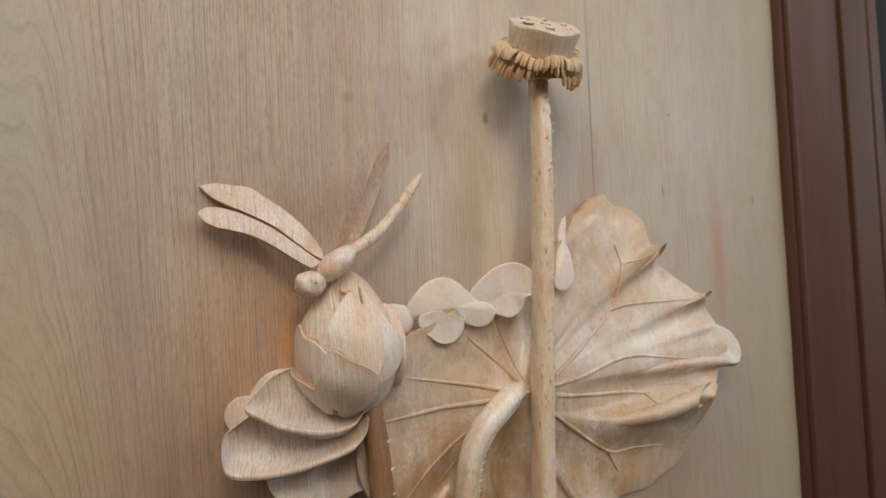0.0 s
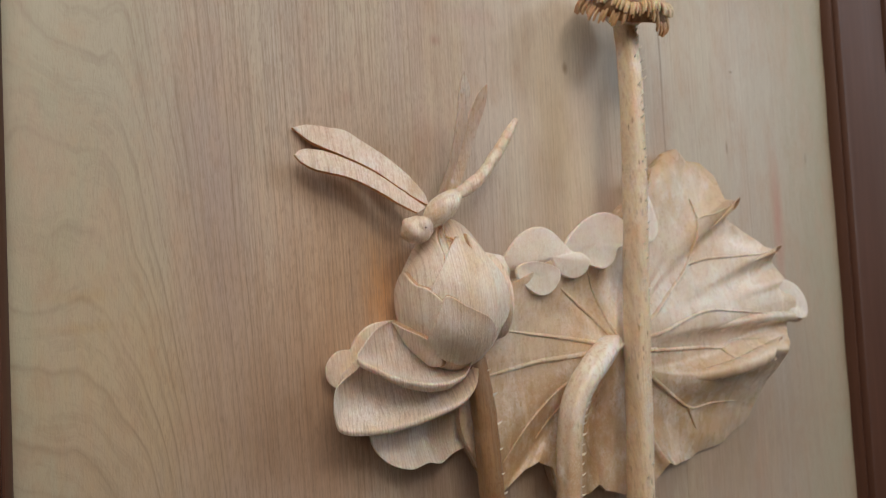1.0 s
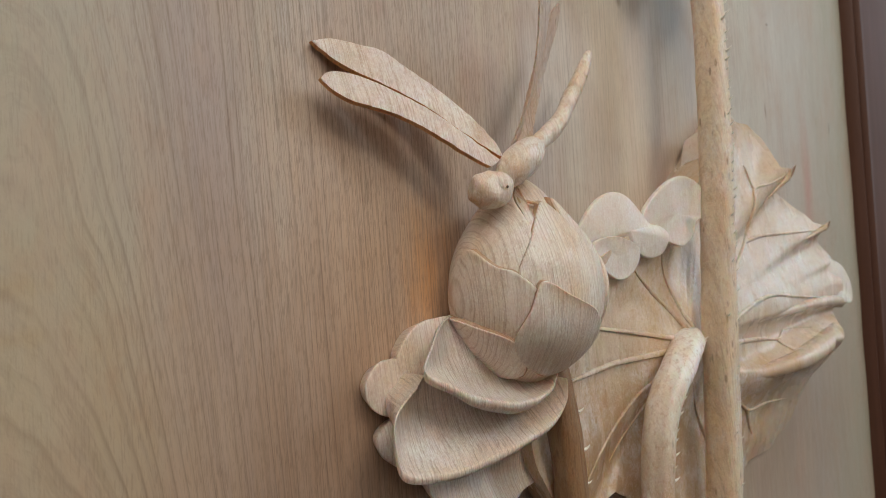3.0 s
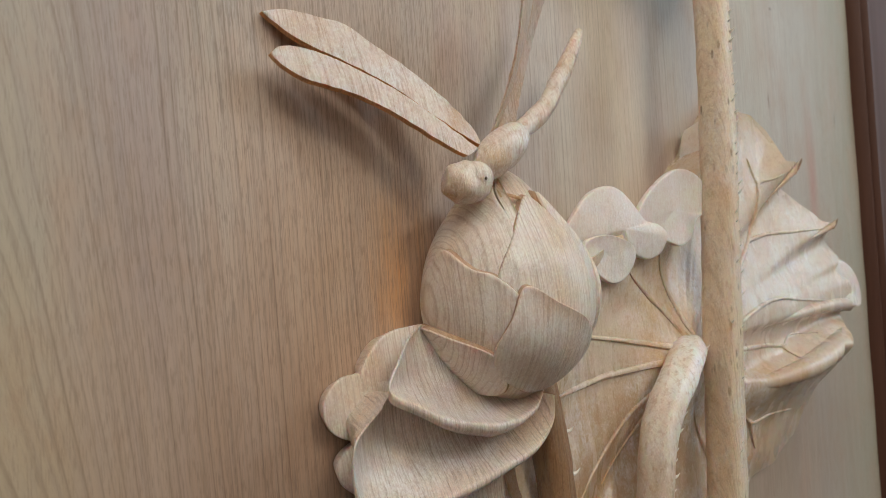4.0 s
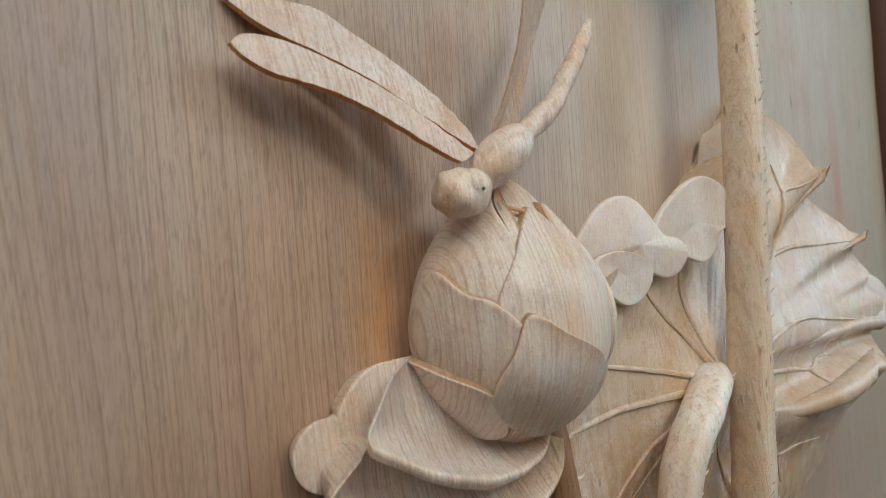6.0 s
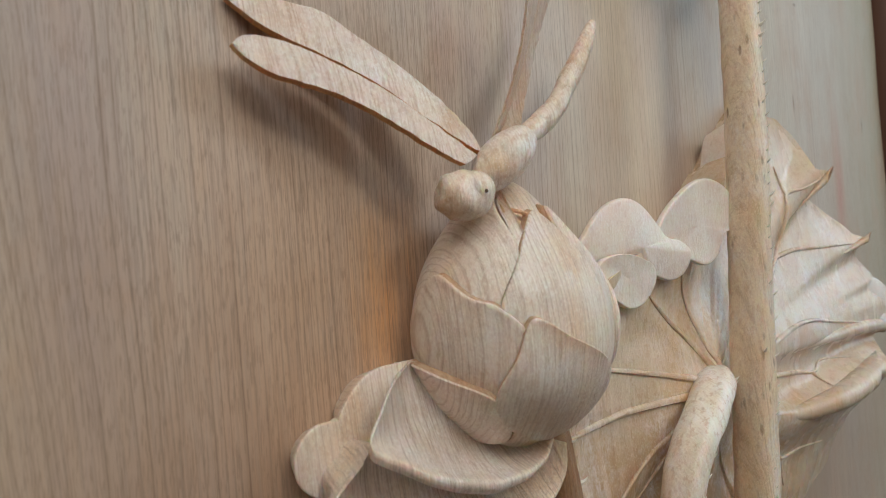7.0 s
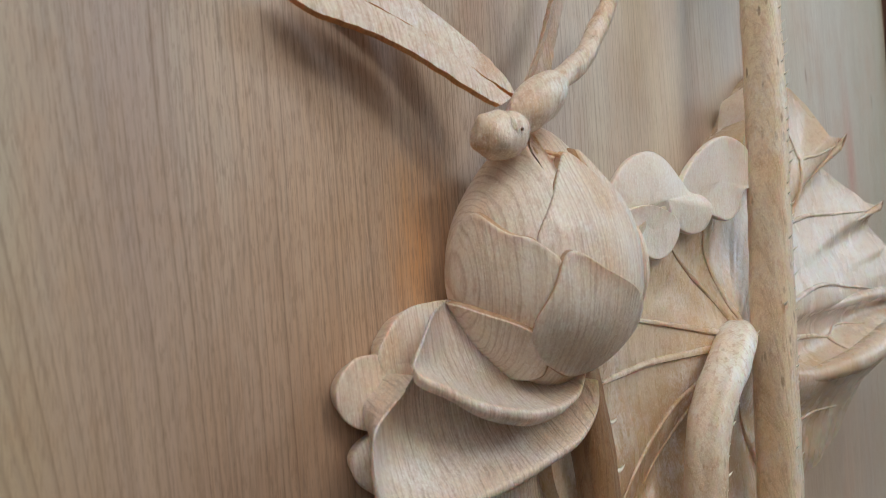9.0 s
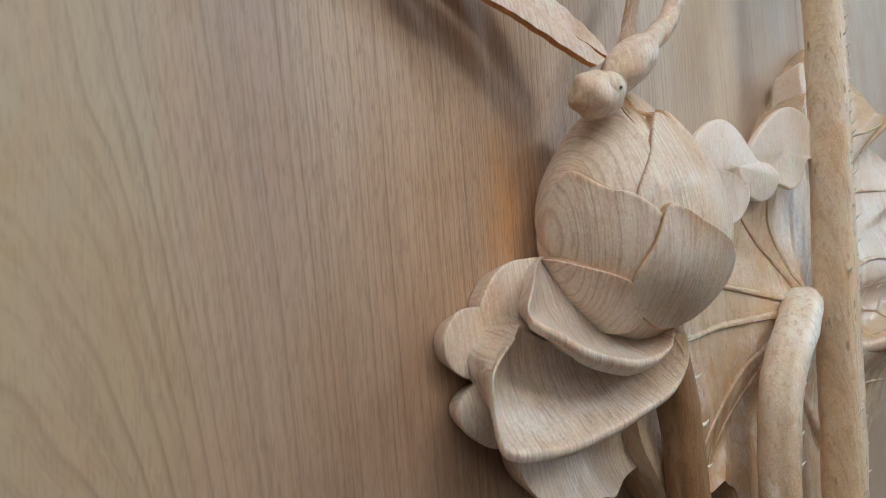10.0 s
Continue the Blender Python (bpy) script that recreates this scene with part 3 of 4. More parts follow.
def leaf_height(deg, rho):
    """Height of the leaf over the board, rho from the hub (0) to the rim (1)."""
    a = (deg + 180) % 360 - 180
    reach, top = rim_at(a)
    calm = CALM[int(a + 180) % 360] * (1 - a % 1) + CALM[int(a + 181) % 360] * (a % 1)
    h = 0.036 + (calm - 0.036) * rho**1.4 + (top - calm) * rho ** (2.5 if -60 < a < -12 else 7) - 0.009 * math.sin(math.pi * min(rho, 1)) ** 1.5
    out = max(0.0, (rho - 0.2) / 0.8)
    bell = math.sin(math.pi * min(1, out * 0.9)) ** 0.8 if out > 0 else 0
    hold = min(1.0, out * 2.2) ** 1.5
    h += 0.0115 * hold * ridge(a - 5.0, 12, 3.6)
    roll = float(np.interp(rho, (0.2, 0.42, 0.58, 0.76, 0.9, 1.0), (-27, -20, -15, -9, -5.5, -3.2)))
    h += (0.010 + 0.012 * rho) * hold * ridge(a - roll, 3.8, 10.5)
    tip = out**3
    h += 0.007 * tip * ridge(a - 37.0, 6, 1.8) + 0.007 * tip * ridge(a - 20.3, 5, 1.8)
    h -= 0.007 * tip * ridge(a - 32.5, 2.5, 4.5) + 0.005 * tip * ridge(a - 16.5, 2.2, 3.0)
    h += 0.005 * out * math.sin(radians(a) * 9) * ridge((a + 120), 60, 60)
    h += 0.0016 * noise.noise((math.cos(radians(a)) * rho * 5, math.sin(radians(a)) * rho * 5, 1.7)) * min(1, rho * 3)
    return max(h, 0.003)


def leaf_point(deg, rho, lift=0.0):
    reach, _ = rim_at(deg)
    return (HUB[0] + reach * rho * math.cos(radians(deg)), -leaf_height(deg, rho) - lift, HUB[1] + reach * rho * math.sin(radians(deg)))


def leaf_at(x, z, lift=0.0):
    deg = math.degrees(math.atan2(z - HUB[1], x - HUB[0]))
    reach, _ = rim_at(deg)
    return (x, -leaf_height(deg, math.hypot(x - HUB[0], z - HUB[1]) / reach) - lift, z)


leaf = thing("lotus_leaf", (HUB[0], 0, HUB[1]), "carved pale wooden lotus leaf with raised veins and curled rim", "carved leaf")


def leaf_blade():
    m, n = 720, 56
    rings = []
    for i in range(1, n + 1):
        rings.append([leaf_point(360 * j / m - 180, i / n) for j in range(m)])
    for inset, f in ((0.0006, 0.86), (0.0002, 0.66), (0.003, 0.35), (0.008, 0.0)):
        row = []
        for j in range(m):
            deg = 360 * j / m - 180
            reach, _ = rim_at(deg)
            h = leaf_height(deg, 1.0)
            r = reach + (0.0006 - inset)
            drop = max(h - 0.004, 0) if f == 0.66 else (h - 0.0015 if f == 0.86 else h * f - (0.002 if f == 0 else 0))
            row.append((HUB[0] + r * math.cos(radians(deg)), -drop, HUB[1] + r * math.sin(radians(deg))))
        rings.append(row)
    return rings_mesh("blade", rings, LEAF, leaf_point(0, 0), None, True, None, (), 60)


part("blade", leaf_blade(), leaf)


def vein(points, r0, r1):
    line = spline(points, 40)
    data = tube("vein", [leaf_at(x, z, 0.0003) for x, z in line], [r0, (r0 + r1) / 2, r1, r1 * 0.4], LEAF, 10, 48, None, 0.2)
    part("vein", data, leaf)


for line, r0, r1 in (
    ([(0.060, 1.383), (0.099, 1.389), (0.146, 1.402), (0.185, 1.399), (0.222, 1.395)], 0.0022, 0.0012),
    ([(0.060, 1.377), (0.098, 1.372), (0.150, 1.369), (0.172, 1.367), (0.185, 1.373), (0.212, 1.372)], 0.0022, 0.001),
    ([(0.170, 1.367), (0.176, 1.358), (0.184, 1.354)], 0.0014, 0.0008),
    ([(0.060, 1.366), (0.097, 1.340), (0.134, 1.317), (0.160, 1.318), (0.192, 1.316)], 0.0022, 0.001),
    ([(0.132, 1.318), (0.139, 1.306), (0.145, 1.296)], 0.0019, 0.001),
    ([(0.070, 1.392), (0.105, 1.415), (0.138, 1.444), (0.148, 1.470), (0.152, 1.484), (0.166, 1.488), (0.182, 1.494)], 0.0019, 0.0012),
    ([(0.138, 1.444), (0.160, 1.448), (0.190, 1.449), (0.222, 1.450)], 0.0018, 0.001),
    ([(0.152, 1.484), (0.150, 1.494), (0.147, 1.503)], 0.0014, 0.0007),
    ([(0.034, 1.382), (0.012, 1.387), (-0.022, 1.394), (-0.060, 1.401)], 0.0022, 0.0014),
    ([(0.028, 1.378), (0.005, 1.377), (-0.029, 1.375), (-0.060, 1.371), (-0.084, 1.368)], 0.0024, 0.0016),
    ([(0.026, 1.372), (0.002, 1.360), (-0.020, 1.348), (-0.045, 1.328), (-0.068, 1.304)], 0.0018, 0.001),
    ([(0.024, 1.366), (-0.010, 1.340), (-0.034, 1.316)], 0.0014, 0.0008),
    ([(0.036, 1.386), (0.024, 1.402), (0.008, 1.416), (-0.008, 1.430)], 0.0022, 0.0014),
    ([(0.040, 1.388), (0.034, 1.404), (0.026, 1.424), (0.016, 1.444)], 0.0018, 0.001),
    ([(0.030, 1.365), (0.012, 1.320), (0.016, 1.300), (0.026, 1.288)], 0.0014, 0.0008),
):
    vein(line, r0, r1)

# curled ends of the rim and the folded-over lobes
def roll(path, radii):
    """A rolled-up stretch of the rim: round outside, hollow and brown at its open end."""
    line = spline(path, 44)
    size = np.interp(np.linspace(0, 1, 44), np.linspace(0, 1, len(radii)), radii)
    rings, rows = [], []
    stations = [(k, 1.0) for k in range(44)] + [(43, 0.86), (43, 0.72), (41, 0.66), (38, 0.60), (35, 0.45)]
    for k, f in stations:
        t = Vector(line[min(k + 1, 43)] - line[max(k - 1, 0)]).normalized()
        side = Vector((0, -1, 0))
        side = (side - t * side.dot(t)).normalized()
        over = t.cross(side)
        row = []
        for j in range(28):
            a = 2 * math.pi * j / 28
            r = size[k] * f * (1 + 0.10 * math.cos(2 * a + 0.6))
            row.append(Vector(line[k]) + (side * math.cos(a) + over * math.sin(a)) * r - t * (2.1 * size[-1] * math.cos(a - 0.3) * max(0.0, (k - 22) / 21) ** 2))
        rings.append(row)
    # inside of the open end is brown: the hollow's shade as colour
    return rings_mesh("rolled_edge", rings, LEAF, Vector(line[0]), Vector(line[35]), True, BROWN, range(44, 49), 50)


part("rolled_edge", roll([(0.110, -0.018, 1.348), (0.137, -0.026, 1.346), (0.172, -0.0365, 1.351), (0.198, -0.0385, 1.357), (0.225, -0.039, 1.3635)], [0.003, 0.0062, 0.0084, 0.0096, 0.0096]), leaf, "rolled rim with a brown hollow end")
part("rolled_edge", roll([(0.150, -0.024, 1.386), (0.190, -0.031, 1.390), (0.228, -0.032, 1.3915), (0.269, -0.031, 1.389)], [0.003, 0.0045, 0.0058, 0.0066]), leaf, "rolled rim with a brown hollow end")
for line in (((0.166, 1.474), (0.178, 1.486), (0.1875, 1.4965)), ((0.210, 1.4435), (0.223, 1.449), (0.2345, 1.4535))):
    part("rolled_edge", roll([leaf_at(x, z, 0.0012 * k) for k, (x, z) in enumerate(line)], [0.0006, 0.0020, 0.0030]), leaf, "curled point of the rim with a brown hollow end")
part("curled_lobe", pillow("curled_lobe", [(0.220, 1.407, 0.029), (0.238, 1.4245, 0.033), (0.256, 1.4205, 0.036), (0.269, 1.4065, 0.037), (0.270, 1.392, 0.038), (0.262, 1.3875, 0.039), (0.250, 1.3895, 0.038), (0.230, 1.394, 0.033)], PALE, 0.0012, 0.0030, None, 0.0, 96, 14, on_panel, TOASTED), leaf, "pale curled-over lobe of the rim")

FOLD = [
    ([(-0.076, 1.458, 0.028), (-0.062, 1.458, 0.029), (-0.055, 1.453, 0.027), (-0.0525, 1.447, 0.026), (-0.054, 1.440, 0.026), (-0.060, 1.436, 0.026), (-0.074, 1.440, 0.028)], 0.003, 0.0),
    ([(-0.0500, 1.4410, 0.032), (-0.0415, 1.4313, 0.033), (-0.0314, 1.4258, 0.034), (-0.0216, 1.4281, 0.035), (-0.0149, 1.4370, 0.037), (-0.0160, 1.4450, 0.0375), (-0.0268, 1.4500, 0.0375), (-0.0387, 1.4520, 0.0365), (-0.0490, 1.4490, 0.033)], 0.0004, 0.0006),
    ([(-0.0620, 1.4500, 0.027), (-0.0564, 1.4610, 0.030), (-0.0447, 1.4736, 0.032), (-0.0314, 1.4785, 0.034), (-0.0195, 1.4753, 0.035), (-0.0090, 1.4659, 0.036), (-0.0020, 1.4590, 0.0365), (0.0070, 1.4565, 0.0385), (0.0129, 1.4501, 0.040), (0.0091, 1.4409, 0.038), (0.0015, 1.4374, 0.036), (-0.0068, 1.4387, 0.035), (-0.0149, 1.4430, 0.034), (-0.0220, 1.4490, 0.031), (-0.0350, 1.4480, 0.028), (-0.0520, 1.4460, 0.026)], 0.0024, 0.0002),
    ([(-0.0085, 1.4600, 0.035), (-0.0030, 1.4710, 0.037), (0.0109, 1.4831, 0.040), (0.0260, 1.4885, 0.041), (0.0391, 1.4862, 0.042), (0.0480, 1.4790, 0.043), (0.0510, 1.4637, 0.043), (0.0400, 1.4595, 0.042), (0.0359, 1.4499, 0.041), (0.0260, 1.4438, 0.040), (0.0171, 1.4460, 0.038), (0.0060, 1.4500, 0.035), (-0.0040, 1.4540, 0.034)], 0.0002, 0.0007),
]
for outline, dome, lip in FOLD:
    part("folded_lobe", pillow("folded_lobe", outline, PALE, dome, 0.0030, None, lip, 128, 16, on_panel, PALE), leaf)
part("folded_lobe", pillow("folded_lobe", [(0.075, 1.469, 0.030), (0.085, 1.4635, 0.032), (0.0935, 1.474, 0.032), (0.0925, 1.494, 0.029), (0.090, 1.512, 0.024), (0.0955, 1.528, 0.020), (0.089, 1.522, 0.020), (0.083, 1.502, 0.024)], PALE, 0.002, 0.004, 0.004), leaf)

# stems
def angular(a, f):
    return 1 + 0.10 * math.cos(3 * (a - 0.5)) + 0.03 * math.cos(7 * a)


def thorn_mesh():
    """A fine hooked prickle that curls upwards."""
    rings = []
    for i in range(7):
        f = i / 6
        r = 0.00075 * (1 - f) ** 0.6
        rings.append([(r * math.cos(2 * math.pi * j / 6), r * math.sin(2 * math.pi * j / 6) + 0.0019 * f**1.7, 0.0036 * f * (1 - 0.25 * f)) for j in range(6)])
    return rings_mesh("thorn", rings[:-1], PRICKLE, (0, 0, -0.0006), rings[-1][0])


THORN = thorn_mesh()


def thorns(stem, path, radius, angles, step, seed):
    """Small hooked thorns standing off a stem at the given bearings (0 faces the viewer)."""
    rng = random.Random(seed)
    line = spline(path, 200)
    gone = 0.0
    for k in range(1, 200):
        gone += float(np.linalg.norm(line[k] - line[k - 1]))
        if gone > step * rng.uniform(0.6, 1.4):
            gone = 0.0
            a = radians(rng.choice(angles) + rng.uniform(-14, 14))
            out = Vector((math.sin(a), -math.cos(a), 0.0))
            p = Vector(line[k]) + out * radius * 0.97
            q = out.to_track_quat("Z", "Y").to_matrix().to_4x4()
            ob = new("thorn", THORN)
            ob.parent = stem
            s = rng.uniform(0.75, 1.4)
            ob.matrix_basis = Matrix.Translation(p) @ q @ Matrix.Diagonal((s, s, s, 1))


def slab(a, f):
    """Planed on its flanks: narrower seen from the front than from the side."""
    c, n = abs(math.cos(a)), abs(math.sin(a))
    return 1 / ((c / 1.06) ** 3.2 + (n / 0.74) ** 3.2) ** (1 / 3.2)


def stalk(owner, path, radii, seed, angles, step=0.007, material=STEM, shape=angular):
    ob = part("stalk", tube("stalk", path, radii, material, 32, 120, shape, 0.06), owner, "thorny carved stem")
    thorns(ob, path, float(np.mean(radii)), angles, step, seed)


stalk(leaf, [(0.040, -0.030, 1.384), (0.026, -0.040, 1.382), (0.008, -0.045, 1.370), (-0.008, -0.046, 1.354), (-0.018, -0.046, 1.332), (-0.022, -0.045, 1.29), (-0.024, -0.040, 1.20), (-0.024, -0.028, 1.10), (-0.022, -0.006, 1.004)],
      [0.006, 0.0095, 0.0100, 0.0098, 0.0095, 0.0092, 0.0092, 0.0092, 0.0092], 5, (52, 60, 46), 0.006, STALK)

# the closed bud
BUD, BUD_LOW, BUD_HIGH, BUD_R = Vector((-0.105, -0.0296, 0)), 1.375, 1.486, 0.0370


def bud_radius(s):
    s = min(max(s, 0.0), 1.0)
    return BUD_R * max(0.0, math.sin(math.pi * s**0.82)) ** 0.62 * (1 - 0.14 * math.exp(-((s / 0.17) ** 2)) - 0.06 * math.exp(-(((s - 0.84) / 0.14) ** 2)))


def on_bud(p):
    a, s, h = radians(p[0]), p[1], p[2]
    r = bud_radius(s) + h
    return (BUD.x + r * math.sin(a), BUD.y - r * math.cos(a), BUD_LOW + (BUD_HIGH - BUD_LOW) * s)


bud = thing("lotus_bud", (-0.105, 0, 1.372), "closed carved pale wooden lotus bud with overlapping petals", "carved bud")
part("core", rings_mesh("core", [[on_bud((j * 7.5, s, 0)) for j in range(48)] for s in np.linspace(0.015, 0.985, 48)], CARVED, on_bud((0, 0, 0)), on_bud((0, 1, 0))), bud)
for outline, dome in (
    ([(-62, 0.94, 0.0016), (-48, 0.86, 0.0030), (-35, 0.74, 0.0032), (-40, 0.60, 0.0026), (-50, 0.47, 0.002), (-85, 0.42, 0.002), (-122, 0.45, 0.002), (-128, 0.68, 0.002), (-105, 0.87, 0.0016)], 0.0016),
    ([(64, 0.74, 0.0020), (54, 0.63, 0.0036), (47, 0.50, 0.0046), (48, 0.36, 0.0044), (57, 0.24, 0.0036), (80, 0.20, 0.0030), (106, 0.30, 0.0026), (106, 0.60, 0.0026), (86, 0.75, 0.0020)], 0.0010),
    ([(10, 0.88, 0.0012), (24, 0.75, 0.0022), (44, 0.56, 0.0028), (44, 0.38, 0.0026), (20, 0.26, 0.002), (6, 0.40, 0.0015), (4, 0.70, 0.0012)], 0.0010),
    ([(-26, 0.81, 0.0030), (-39, 0.66, 0.0040), (-47, 0.54, 0.0040), (-45, 0.42, 0.003), (-8, 0.28, 0.003), (12, 0.29, 0.0032), (19, 0.45, 0.0032), (16, 0.64, 0.0032), (4, 0.77, 0.003), (-12, 0.86, 0.0024)], 0.0012),
    ([(-45, 0.95, 0.0010), (-33, 0.85, 0.0028), (-28, 0.77, 0.0026), (-31, 0.71, 0.0022), (-36, 0.75, 0.0022), (-41, 0.82, 0.0022), (-50, 0.90, 0.0012)], 0.0008),
    ([(-84, 0.660, 0.0044), (-61, 0.578, 0.0052), (-48, 0.548, 0.0052), (-35, 0.455, 0.0048), (-43, 0.34, 0.004), (-52, 0.24, 0.003), (-84, 0.24, 0.002), (-118, 0.28, 0.002), (-116, 0.46, 0.0024), (-100, 0.60, 0.0034)], 0.0010),
    ([(-122, 0.335, 0.0036), (-100, 0.35, 0.0050), (-78, 0.32, 0.0058), (-52.5, 0.25, 0.0060), (-46, 0.14, 0.005), (-55, 0.07, 0.004), (-88, 0.06, 0.004), (-120, 0.12, 0.004)], 0.0006),
    ([(-32.4, 0.505, 0.0062), (-41, 0.38, 0.0070), (-52, 0.25, 0.0072), (-49, 0.14, 0.006), (-25, 0.07, 0.0046), (2, 0.10, 0.005), (16, 0.20, 0.0050), (14, 0.30, 0.0054), (3, 0.37, 0.0060), (-15, 0.437, 0.0064)], 0.0006),
):
    low, high = min(v for _, v, _ in outline), max(v for _, v, _ in outline)
    outline = [(a, v, h * 1.25 + 0.0018 * (v - low) / (high - low)) for a, v, h in outline]
    # the skirt leans out so its brown draws a dark line round each petal
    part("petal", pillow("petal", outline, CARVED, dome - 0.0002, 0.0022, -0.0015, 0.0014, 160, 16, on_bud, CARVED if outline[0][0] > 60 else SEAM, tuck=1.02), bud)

# thin brown ribs that read as the dark creases at the bud's top
for line in ([(-52, 0.91, 0.002), (-36, 0.85, 0.0030), (-30, 0.774, 0.0028), (-31, 0.70, 0.0018), (-34, 0.655, 0.001)], [(-58, 0.92, 0.0018), (-43, 0.866, 0.0026), (-43, 0.816, 0.0016), (-49, 0.742, 0.0006)],
             [(-35, 0.868, 0.0030), (-17, 0.841, 0.0036), (-4, 0.789, 0.0032), (6, 0.735, 0.0024)]):
    part("fold", tube("fold", [on_bud(p) for p in line], [0.0007, 0.0010, 0.0008, 0.0004], TOASTED, 10, 40, None, 0.5), bud, "brown rib standing in for the dark crease between petals")

stalk(bud, [(-0.094, -0.034, 1.390), (-0.091, -0.038, 1.36), (-0.088, -0.039, 1.32), (-0.085, -0.038, 1.25), (-0.082, -0.030, 1.12), (-0.080, -0.006, 1.004)],
      [0.0085, 0.0088, 0.0090, 0.0092, 0.0094, 0.0094], 7, (50, 58), 0.02, BROWN)

# the opened petals beneath the bud
flower = thing("open_petals", (-0.15, 0, 1.36), "opened carved pale wooden lotus petals curling under the bud", "carved petals")


def cup(name, back, rim, depth, under, material=CUP):
    """A cupped petal: it runs from its root line down into a hollow and up to a thick rolled rim, with a solid underside."""
    n = 72
    root, lipline = spline(back, n), spline(rim, n)
    sections = []
    for k in range(n):
        b, f = root[k], lipline[k] + 0.0008 * noise.noise((k * 0.16, depth * 900, 4.0))
        u = k / (n - 1)
        m = (b + f) / 2
        swell = math.sin(math.pi * min(max(u, 0.0), 1.0)) ** 0.6
        m = m + np.array((0, depth * swell, -0.35 * depth * swell))
        row = []
        for v in np.linspace(0, 1, 18):
            row.append((1 - v) ** 2 * b + 2 * v * (1 - v) * m + v * v * f)
        t = 0.0044 * (0.30 + 0.70 * swell)
        belly = math.sin(math.pi * min(max((u - 0.30) / 0.70, 0), 1)) ** 0.7 if u > 0.30 else 0.0
        row.append(f + np.array((0, -0.0006, -t * 0.22)))
        row.append(f + np.array((0, -0.0004, -t * 0.6)))
        row.append(f + np.array((0, 0.0010, -t)))
        row.append(f + (b - f) * 0.12 + np.array((0, under * 0.3, -t - 0.0045 * belly)))
        low = f + (b - f) * 0.30 + np.array((0, under * 0.7, -t - 0.005 * belly))
        row.append(low)
        row.append(np.array((low[0] + (b[0] - f[0]) * 0.35, 0.002, low[2] + (b[2] - f[2]) * 0.35)))
        row.append(np.array((b[0], 0.002, b[2] - 0.001)))
        sections.append(row)
    a, b = (sum(s) / len(s) for s in (sections[0], sections[-1]))
    return rings_mesh(name, sections, material, a, b, True, None, (), 60)


part("back_petal", pillow("back_petal", [(-0.138, 1.413, 0.014), (-0.155, 1.4145, 0.014), (-0.165, 1.412, 0.013), (-0.173, 1.405, 0.013), (-0.178, 1.395, 0.013), (-0.172, 1.385, 0.014), (-0.155, 1.383, 0.016), (-0.142, 1.395, 0.017)], CARVED, 0.0008, 0.003, 0.0, tuck=0.74), flower)
part("back_petal", pillow("back_petal", [(-0.170, 1.394, 0.013), (-0.184, 1.397, 0.012), (-0.192, 1.393, 0.012), (-0.196, 1.385, 0.012), (-0.194, 1.376, 0.012), (-0.186, 1.370, 0.013), (-0.172, 1.368, 0.014), (-0.160, 1.378, 0.015)], CARVED, 0.0008, 0.003, 0.0, tuck=0.72), flower)
part("back_petal", pillow("back_petal", [(-0.172, 1.369, 0.014), (-0.184, 1.367, 0.013), (-0.191, 1.359, 0.012), (-0.187, 1.349, 0.012), (-0.172, 1.341, 0.013), (-0.162, 1.352, 0.014)], CARVED, 0.005, 0.005, 0.0, tuck=0.66), flower)
part("petal_base", egg("petal_base", (-0.158, -0.007, 1.385), (0.9, 0.0, -0.35), 0.024, 0.0095, CARVED), flower)
part("low_petal", pillow("low_petal", [(-0.166, 1.345, 0.016), (-0.167, 1.330, 0.018), (-0.157, 1.317, 0.020), (-0.141, 1.3105, 0.022), (-0.128, 1.3135, 0.024), (-0.117, 1.311, 0.022), (-0.104, 1.316, 0.018), (-0.082, 1.324, 0.018), (-0.080, 1.352, 0.020), (-0.110, 1.368, 0.018), (-0.145, 1.364, 0.016)], CARVED, -0.006, 0.004, 0.0, 0.001), flower)
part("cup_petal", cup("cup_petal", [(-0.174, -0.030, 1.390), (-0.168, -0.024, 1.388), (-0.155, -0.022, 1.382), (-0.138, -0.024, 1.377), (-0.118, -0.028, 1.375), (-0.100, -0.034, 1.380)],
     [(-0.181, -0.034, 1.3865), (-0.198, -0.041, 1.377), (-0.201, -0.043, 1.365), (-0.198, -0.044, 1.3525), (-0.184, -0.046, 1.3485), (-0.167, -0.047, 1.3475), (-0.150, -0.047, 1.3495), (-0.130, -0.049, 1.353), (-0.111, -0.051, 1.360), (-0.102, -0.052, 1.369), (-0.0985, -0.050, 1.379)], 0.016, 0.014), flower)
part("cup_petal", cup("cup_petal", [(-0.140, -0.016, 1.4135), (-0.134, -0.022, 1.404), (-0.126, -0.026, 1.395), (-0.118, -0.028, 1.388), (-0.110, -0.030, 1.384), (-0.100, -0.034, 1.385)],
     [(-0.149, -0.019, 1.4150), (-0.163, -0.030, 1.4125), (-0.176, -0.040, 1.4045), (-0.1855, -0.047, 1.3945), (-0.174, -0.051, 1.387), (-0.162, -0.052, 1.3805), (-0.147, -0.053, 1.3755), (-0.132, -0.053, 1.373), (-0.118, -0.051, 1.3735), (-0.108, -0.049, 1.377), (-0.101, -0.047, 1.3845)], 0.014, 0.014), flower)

# the seed pod with its ring of stamens
POD, POD_AXIS = Vector((0.0572, -0.0450, 1.6495)), Vector((-0.02, -0.54, 0.84)).normalized()
POD_TURN = POD_AXIS.to_track_quat("Z", "Y").to_matrix()


def on_pod(r, a, h):
    return POD + POD_TURN @ Vector((r * math.cos(a), r * math.sin(a), h))


